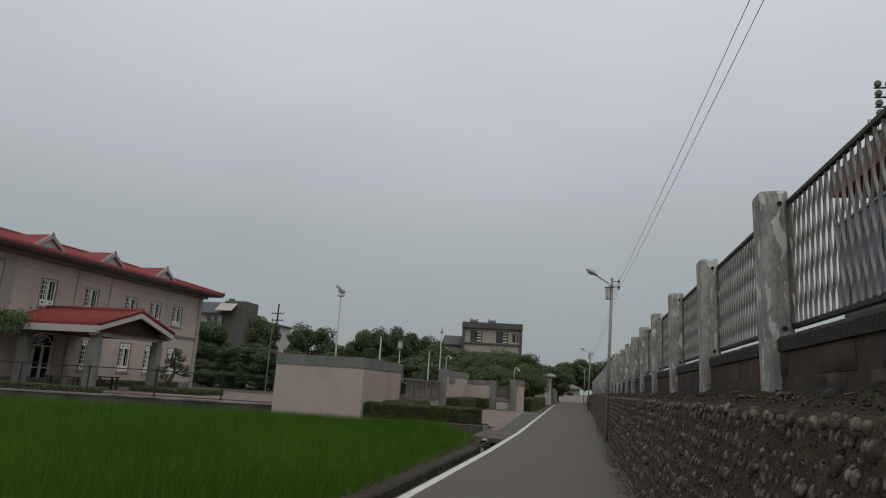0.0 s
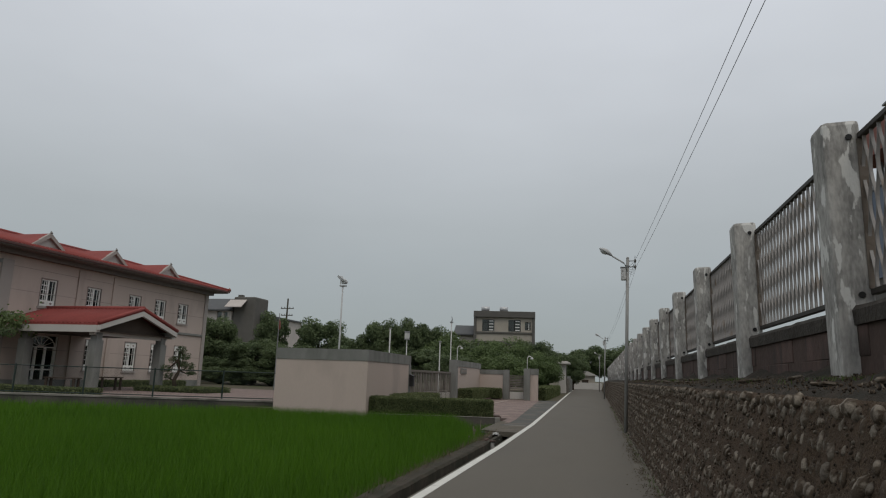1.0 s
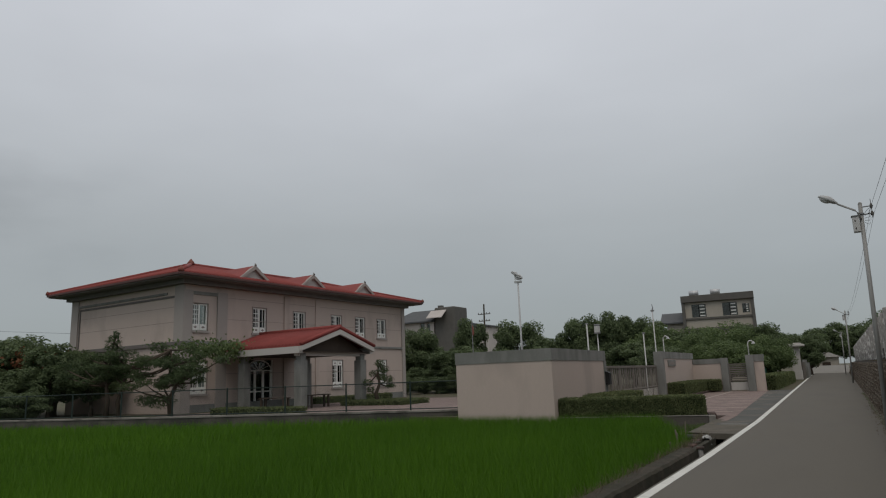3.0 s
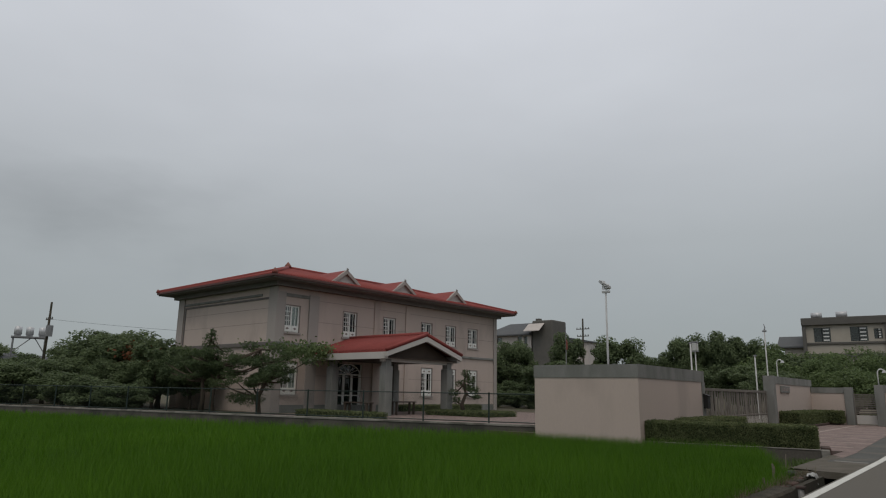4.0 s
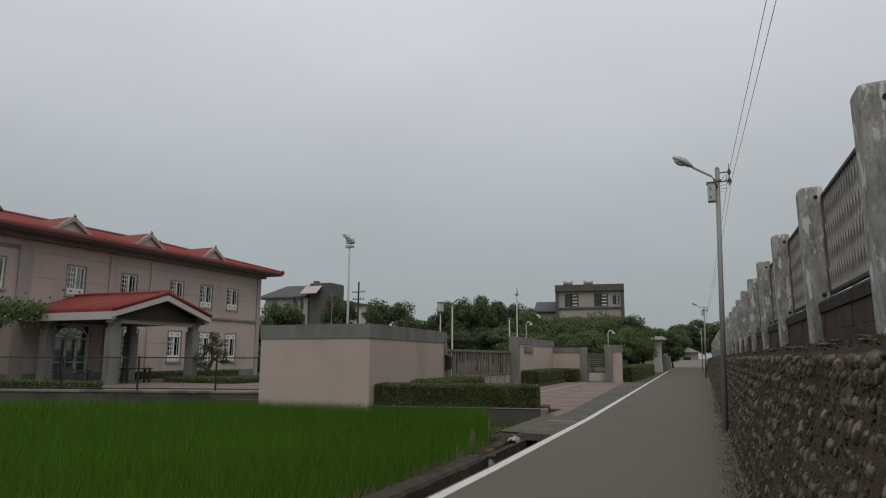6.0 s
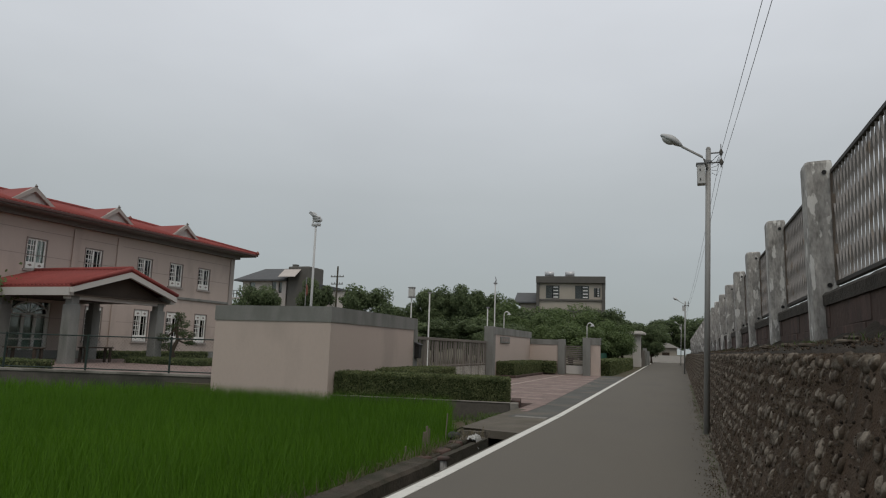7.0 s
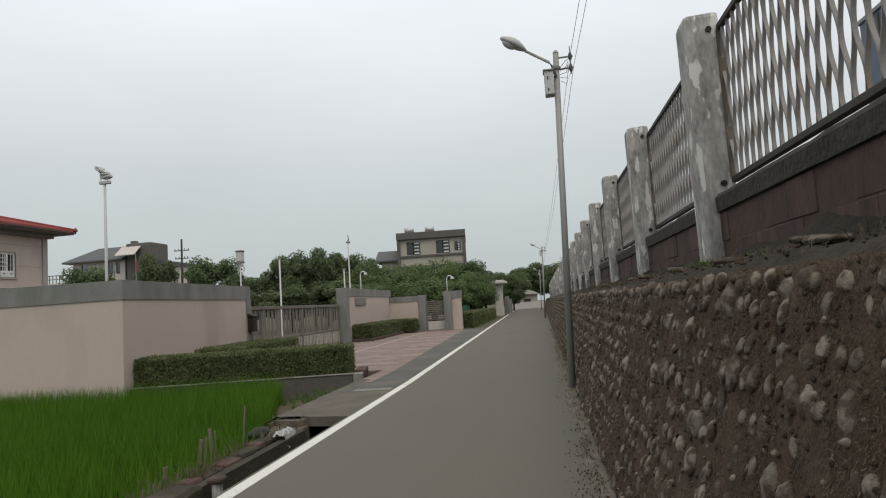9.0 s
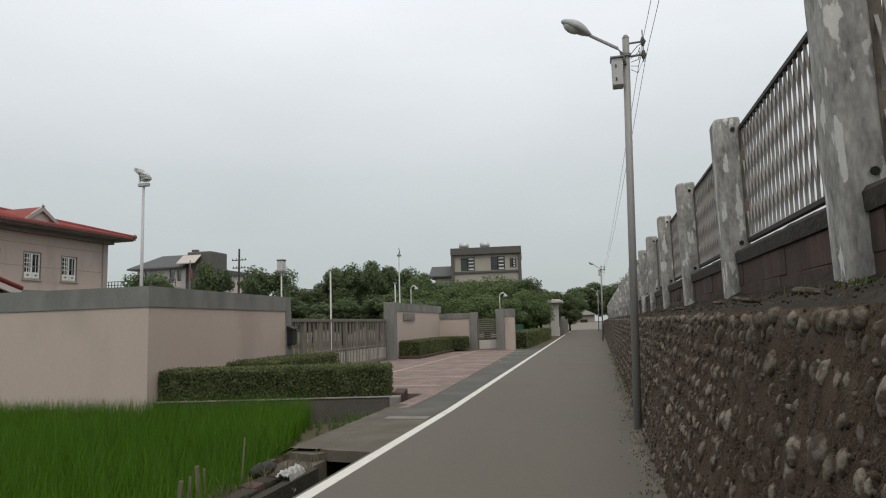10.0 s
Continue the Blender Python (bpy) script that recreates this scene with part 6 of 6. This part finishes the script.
# ---- houses in the distance ----
def far_house():
    h = thing("far_house", pose(-14.65, 80.0, 0, 0, 0, 6), "three-storey beige house with dark roof band", "house")
    W, Dp = 7.2, 8.0
    wins = [(0.9, 2.4, 7.0, 8.45), (4.1, 5.6, 7.0, 8.45), (6.1, 6.8, 7.2, 8.2), (0.95, 2.15, 3.7, 5.0), (4.15, 5.35, 3.7, 5.0)]
    part("front_wall", wall_with_holes(0, W, -0.05, 8.7, 0, 0.25, wins), M_FARWALL, h)
    part("side_wall", bm_box((0, 0.25, -0.05), (0.25, Dp, 8.7)), M_FARGREY, h)
    part("side_wall", bm_box((W - 0.25, 0.25, -0.05), (W, Dp, 8.7)), M_FARGREY, h)
    part("back_wall", bm_box((0.25, Dp - 0.25, -0.05), (W - 0.25, Dp, 8.7)), M_FARWALL, h)
    part("inner_wall", bm_box((0.25, 1.6, -0.05), (W - 0.25, 1.7, 8.7)), M_FARGREY, h)
    part("roof_band", bm_box((-0.15, -0.35, 8.7), (W + 0.15, Dp + 0.1, 9.45), 0.03), M_FARGREY, h, "dark concrete roof band")
    part("pier", bm_box((-0.12, -0.22, -0.05), (0.22, -0.002, 8.7)), M_FARGREY, h)
    part("pier", bm_box((W - 0.22, -0.22, -0.05), (W + 0.12, -0.002, 8.7)), M_FARGREY, h)
    part("sill_band", bm_box((0.22, -0.14, 6.75), (W - 0.22, -0.003, 6.95)), M_FARGREY, h)
    part("sill_band", bm_box((0.22, -0.20, 5.45), (W - 0.22, -0.003, 5.80)), M_FARGREY, h)
    for x0, x1, z0, z1 in wins:
        w = part("window", bm_box((x0, 0.14, z0), (x1, 0.16, z1)), M_GLASS, h, "dark window with white bars")
        for k in range(4):
            part("window_bar", bm_box((x0 + (x1 - x0) * 0.56, 0.08, z0 + 0.12 + k * (z1 - z0) / 4), (x1 - 0.14, 0.12, z0 + 0.24 + k * (z1 - z0) / 4)), M_FRAME, w)
        part("mullion", bm_box(((x0 + x1) / 2 - 0.05, 0.08, z0), ((x0 + x1) / 2 + 0.02, 0.13, z1)), M_BLACK, w)
    for x in (0.75, 3.0):
        tk = part("water_tank", bm_tube([(x, 0.6, 9.78), (x + 1.0, 0.6, 9.78)], 0.30, 12), M_STEEL, h, "shiny steel water tank", smooth=True)
        part("tank_stand", bm_box((x + 0.05, 0.4, 9.45), (x + 0.95, 0.8, 9.55)), M_FARGREY, tk)
    annex = part("annex", bm_box((-2.0, 1.0, -0.05), (-0.002, 6.0, 6.7)), M_FARWALL, h)
    part("annex_roof", bm_prism([(0.6, 6.65), (3.5, 7.9), (6.4, 6.65), (6.4, 6.5), (0.6, 6.5)], "x", -2.7, -0.003), M_GREYTILE, annex)


far_house()


def grey_house():
    h = thing("grey_house", pose(-64.0, 91.0, 0), "pale house with a grey hipped roof and dark stair tower", "house")
    wins = [(7.1, 7.9, 8.4, 10.1), (8.3, 8.9, 8.4, 10.0), (3.2, 4.2, 8.9, 10.0)]
    part("front_wall", wall_with_holes(2.0, 9.6, -0.05, 10.35, 0, 0.25, wins), M_FARPALE, h)
    part("body_wall", bm_box((2.0, 0.6, -0.05), (9.6, 6.0, 10.35)), M_FARGREY, h)
    part("hip_roof", ([(0.9, -0.8, 10.35), (9.75, -0.8, 10.35), (9.75, 6.6, 10.35), (0.9, 6.6, 10.35), (3.8, 2.9, 12.35), (9.75, 2.9, 12.35), (0.9, -0.8, 10.15), (9.75, -0.8, 10.15), (9.75, 6.6, 10.15), (0.9, 6.6, 10.15)],
                      [(0, 1, 5, 4), (1, 2, 5), (2, 3, 4, 5), (3, 0, 4), (0, 6, 7, 1), (1, 7, 8, 2), (2, 8, 9, 3), (3, 9, 6, 0), (6, 9, 8, 7)]), M_GREYTILE, h, "grey tiled hipped roof")
    part("stair_tower", bm_box((9.76, 0.0, -0.05), (13.4, 4.2, 12.35), 0.25, seg=3), M_FARGREY, h, "dark grey concrete tower")
    part("tower_cap", bm_box((9.9, 0.9, 12.351), (10.6, 1.6, 12.75)), M_FARGREY, h)
    part("awning", bm_prism([(-1.6, 10.7), (-0.02, 11.9), (-0.02, 11.8), (-1.6, 10.6)], "x", 9.2, 12.0), M_FARPALE, h, "pale lean-to awning")
    for x0, x1, z0, z1 in wins:
        part("window", bm_box((x0, 0.14, z0), (x1, 0.16, z1)), M_GLASS, h)
    part("annex", bm_box((13.6, 2.0, -0.05), (18.2, 6.5, 9.0)), M_FARPALE, h)
    part("annex_roof", bm_prism([(13.45, 9.0), (13.45, 10.0), (18.5, 9.1), (18.5, 8.9)], "y", 1.7, 6.7), M_GREYTILE, h)
    part("balcony_slab", bm_box((-2.6, -1.4, 7.4), (9.0, -0.003, 7.6)), M_FARPALE, h)
    for k in range(24):
        part("baluster", bm_box((-2.55 + k * 0.5, -1.38, 7.6), (-2.47 + k * 0.5, -1.30, 8.6)), M_FARGREY, h)
    for z in (8.1, 8.6):
        part("handrail", bm_box((-2.6, -1.38, z), (9.0, -1.30, z + 0.08)), M_FARGREY, h)


grey_house()


# ---- poles, lamps and masts ----
def floodlight_pole():
    p = thing("floodlight", pose(-10.12, 24.74, -0.02), "slim grey pole with three white floodlights", "floodlight")
    part("pole", bm_tube([(0, 0, 0), (0, 0, 4.88)], [0.044, 0.030], 10), M_LAMP, p, smooth=True)
    part("crossbar", bm_box((-0.13, -0.05, 4.87), (0.15, 0.05, 4.95), 0.01), M_LAMP, p)
    for dx, dz, a in ((-0.13, 5.24, 35), (0.02, 5.12, 12), (0.07, 5.04, -5)):
        lamp = part("flood_head", bm_box((-0.12, -0.08, -0.038), (0.12, 0.08, 0.038), 0.022), M_LAMP, p, "pale floodlight head", m=pose(dx, 0, dz, 0, a, -20))
        part("hood", bm_prism([(-0.12, 0.04), (0.02, 0.08), (0.11, 0.04)], "y", -0.08, 0.08), M_LAMP, lamp)
    part("bracket", bm_box((-0.12, -0.02, 4.98), (-0.09, 0.02, 5.24)), M_WHITE, p)
    part("bracket", bm_box((0.12, -0.02, 4.98), (0.15, 0.02, 5.12)), M_WHITE, p)


floodlight_pole()


def lantern_post(x, y, top, z0=0.0):
    p = thing("lantern_post", pose(x, y, z0), "thin white post with a square lantern", "lamp post")
    part("post", bm_tube([(0, 0, 0), (0, 0, top - 0.36)], 0.022, 8), M_WHITE, p)
    part("base_cup", bm_box((-0.10, -0.10, top - 0.37), (0.10, 0.10, top - 0.34)), M_GALV, p)
    part("lantern", bm_box((-0.095, -0.095, top - 0.34), (0.095, 0.095, top - 0.05), 0.02), M_LENS, p, "frosted lantern")
    part("cap", bm_box((-0.11, -0.11, top - 0.05), (0.11, 0.11, top), 0.02), M_GALV, p)


lantern_post(-8.36, 28.30, 1.07, 2.27)


def plain_mast(x, y, top, label, r=0.045):
    p = thing("mast", pose(x, y, -0.01), label, "mast")
    part("lower_tube", bm_tube([(0, 0, 0), (0, 0, top * 0.35)], r * 1.35, 8), M_WHITE, p)
    part("upper_tube", bm_tube([(0, 0, top * 0.35), (0, 0, top)], r, 8), M_WHITE, p)
    part("tip", bm_box((-0.10, -0.06, top), (0.12, 0.06, top + 0.10), 0.02), M_GALV, p)
    return p


plain_mast(-16.0, 50.0, 4.95, "white pole standing behind the sliding gate", 0.055)
mast = plain_mast(-9.98, 45.0, 5.1, "tall thin white mast with a weather sensor", 0.035)
part("sensor", bm_tube([(0, 0, 5.2), (0.05, 0, 5.35), (0.0, 0, 5.55)], [0.05, 0.03, 0.02], 6), M_GALV, mast)


def hook_lamp(x, y, z0, top):
    p = thing("hook_lamp", pose(x, y, z0), "white hooked lamp on a short post", "lamp post", "hooked lamps")
    pts = [(0, 0, 0), (0, 0, top - 0.3)] + [(0.16 - 0.16 * math.cos(a), 0, top - 0.3 + 0.20 * math.sin(a)) for a in (0.6, 1.2, 1.8, 2.4)]
    part("post", bm_tube(pts, 0.03, 8), M_WHITE, p, smooth=True)
    part("shade", bm_tube([(0.30, 0, top - 0.16), (0.31, 0, top - 0.30)], [0.05, 0.12], 10), M_LAMP, p)


plain_mast(-12.4, 52.0, 4.1, "slim white post with a small flat lamp")
hook_lamp(-9.9, 46.9, 0.0, 3.7)
hook_lamp(-4.78, 45.95, 2.12, 0.95)

flag = thing("flagpole", pose(-24.6, 48.0, 0.0), "silver flagpole with a limp red flag", "flagpole")
part("pole", bm_tube([(0, 0, 0), (0, 0, 5.9)], [0.05, 0.03], 8), M_GALV, flag)
part("flag_cloth", bm_prism([(0.03, 5.4), (0.12, 5.2), (0.15, 4.75), (0.08, 4.6), (0.03, 4.7)], "y", -0.05, 0.05), M_REDPANEL, flag, "limp red flag")


def utility_pole(x, y, top, arms, label):
    p = thing("utility_pole", pose(x, y, -0.02), label, "utility pole", "utility poles")
    part("pole", bm_tube([(0, 0, 0), (0.10, 0, top)], [0.16, 0.10], 10), M_CONC_D, p, smooth=True)
    for k, (z, w) in enumerate(arms):
        arm = part("crossarm", bm_box((0.08 - w, -0.05, z), (0.08 + w, 0.05, z + 0.10)), M_FARGREY, p)
        for s in (-0.9, -0.4, 0.4, 0.9):
            part("insulator", bm_tube([(0.08 + s * w, 0, z + 0.10), (0.08 + s * w, 0, z + 0.26)], 0.05, 6), M_FARGREY, arm)
    return p


utility_pole(-39.5, 79.2, 10.75, [(9.4, 0.9), (8.5, 0.8)], "concrete utility pole with crossarms beyond the trees")
up = utility_pole(-74.0, 30.0, 9.7, [(7.9, 0.8)], "leaning utility pole with a grey transformer")
part("transformer", bm_tube([(0.45, 0, 6.2), (0.45, 0, 7.3)], 0.33, 10), M_GALV, up, "grey drum transformer")
wire((-74, 30, 7.95), (-46, 58, 7.0), 0.6, 0.012)

rack = thing("tank_rack", pose(-77.4, 28.1, 0.7, 0, 0, 72), "steel rack carrying three shiny water tanks", "water tank rack")
for x in (0, 2.9):
    for y in (0, 1.4):
        part("rack_leg", bm_tube([(x, y, -0.72), (x, y, 5.4)], 0.09, 8), M_GALV, rack)
part("rack_deck", bm_box((-0.2, -0.2, 5.4), (3.1, 1.6, 5.55)), M_GALV, rack)
part("brace", bm_tube([(0, 0, 3.9), (1.6, 0, 5.4)], 0.05, 6), M_GALV, rack)
part("brace", bm_tube([(2.9, 0, 3.9), (1.9, 0, 5.4)], 0.05, 6), M_GALV, rack)
for x in (0.35, 1.4, 2.55):
    tank = part("tank", bm_tube([(x, 0.7, 5.75), (x, 0.7, 6.50), (x, 0.7, 6.6)], [0.36, 0.36, 0.15], 14), M_STEEL, rack, "ribbed steel water tank", smooth=True)
    part("tank_foot", bm_box((x - 0.3, 0.4, 5.55), (x + 0.3, 1.0, 5.75)), M_GALV, tank)
shed = thing("field_shed", pose(-84, 33, -0.02, 0, 0, -60), "low grey shed beyond the thicket", "shed")
part("walls", bm_box((0, 0, 0), (9, 5, 3.4)), M_FARGREY, shed)
part("shed_roof", bm_prism([(-0.4, 3.4), (2.5, 4.5), (5.4, 3.4)], "x", -0.4, 9.4), M_GREYTILE, shed)

# ---- further along the lane ----
pier = thing("gate_pier", pose(-3.85, 76.0, -0.02), "tall pale gate pier with a wide cap", "gate pier")
part("shaft", bm_box((-0.40, -0.40, 0), (0.40, 0.40, 3.15), 0.03), M_FASCIA, pier)
part("cap", bm_box((-0.85, -0.85, 3.15), (0.85, 0.85, 3.40), 0.05), M_FASCIA, pier)
part("cap_top", bm_box((-0.6, -0.6, 3.40), (0.6, 0.6, 3.52), 0.04), M_FASCIA, pier)
part("niche", bm_box((0.402, -0.25, 0.9), (0.43, 0.25, 2.7)), M_DARKWOOD, pier)
fg = thing("far_gate", pose(-3.5, 77.5, 0), "grey metal gate and wall along the lane", "gate")
part("gate_leaf", bm_box((0, 0, 0), (0.08, 4.5, 1.65)), M_GATE, fg)
for k in range(16):
    part("slat", bm_box((0.08, 0.1 + k * 0.28, 0.1), (0.11, 0.22 + k * 0.28, 1.6)), M_GATE, fg)
part("gate_post", bm_box((-0.1, 4.5, 0), (0.3, 4.9, 1.9)), M_BAND, fg)
part("wall_run", bm_box((-0.05, 4.9, 0), (0.2, 14.0, 1.6)), M_BAND, fg)
net = thing("net_fence", pose(-5.6, 52.0, -0.02), "green net fence behind the lane hedge", "fence")
for k in range(6):
    part("net_post", bm_tube([(0, k * 2.6, 0), (0, k * 2.6, 1.35)], 0.03, 6), M_FENCE, net)
M_NET = material("green_net", (0.03, 0.11, 0.075), 0.8, vary=0.2, bump=0.3)
part("net", bm_box((-0.012, 0, 0.1), (0.012, 13.0, 1.28)), M_NET, net, "green plastic net")
hut = thing("lane_end_house", pose(-4.0, 128, 0), "pale low house at the lane's end", "house")
part("walls", bm_box((0, 0, -0.4), (3.6, 6, 2.4)), M_FARWALL, hut)
part("hut_roof", bm_prism([(-0.4, 2.4), (1.8, 3.4), (4.0, 2.4)], "y", -0.4, 6.4), M_FASCIA, hut)
part("door_opening", bm_box((1.2, -0.03, -0.4), (2.4, -0.002, 1.6)), M_DARKWOOD, hut)
solo("lane_end_wall", bm_box((-6.0, 118, -0.4), (0.8, 118.2, 1.1)), M_FASCIA, "pale wall at the bend of the lane", "wall", kind="structure")

# ---- behind the fence ----
hall = thing("sports_hall", pose(13.5, 9.0, 1.38), "long hall with blue sheet cladding and a red canopy roof", "building")
part("lower_wall", bm_box((0.1, 0.1, 0), (16, 28.4, 5.5)), M_FARGREY, hall)
part("blue_cladding", bm_box((0, 0, 5.5), (16.1, 28.5, 9.9)), M_BLUE, hall, "blue-grey sheet cladding")
part("eaves_rail", bm_box((-0.08, -0.08, 9.9), (16.2, 28.6, 10.05)), M_GALV, hall)
part("red_canopy", bm_box((-0.2, -0.3, 11.5), (16.3, 28.2, 12.8)), M_REDPANEL, hall, "dull red canopy roof")
for k in range(8):
    part("canopy_post", bm_tube([(0.6, 0.6 + k * 3.8, 10.05), (0.6, 0.6 + k * 3.8, 11.5)], 0.12, 6), M_GALV, hall)
for k in range(14):
    part("cladding_rib", bm_box((-0.06, 0.4 + k * 2.05, 5.6), (-0.002, 0.52 + k * 2.05, 9.8)), M_FARGREY, hall)
tower = thing("light_mast", pose(27.6, 62.0, -0.2), "tall stadium lighting mast with rows of lamps", "floodlight")
part("platform", bm_box((-2.6, -0.6, 26.6), (-0.3, 0.6, 26.75)), M_GALV, tower)
for px in (-2.5, -1.7, -0.9):
    part("platform_rail", bm_tube([(px, -0.5, 26.75), (px, -0.5, 27.7)], 0.05, 6), M_GALV, tower)
part("platform_rail", bm_tube([(-2.5, -0.5, 27.7), (-0.4, -0.5, 27.7)], 0.05, 6), M_GALV, tower)
part("mast_pole", bm_tube([(0, 0, 1.5), (0, 0, 31.5)], [0.5, 0.2], 10), M_GALV, tower)
for r in range(4):
    part("lamp_bar", bm_box((-1.6, -0.1, 28.15 + r * 0.95), (1.6, 0.1, 28.27 + r * 0.95)), M_GALV, tower)
    for c in range(4):
        lp = part("stadium_lamp", bm_tube([(-1.4 + c * 0.92, -0.35, 28.45 + r * 0.95), (-1.4 + c * 0.92, 0.2, 28.60 + r * 0.95)], [0.33, 0.13], 10), M_RAIL, tower)
        part("lamp_glass", bm_tube([(-1.4 + c * 0.92, -0.37, 28.44 + r * 0.95), (-1.4 + c * 0.92, -0.355, 28.45 + r * 0.95)], 0.28, 10), M_LENS, lp)

# ---- single stones and bricks nearest the lane ----
for i, m in enumerate(near_stones[:300]):
    part("stone", STONES[i % 7], None, wall_right, m=m)
if len(near_stones) > 300:
    tagged(part("stones", joined(STONES, near_stones[300:], "stones", M_STONE), None, wall_right), kind="stuff")
for w in near_bricks:
    for m in brick_places():
        part("brick", BRICK, None, w, m=m)
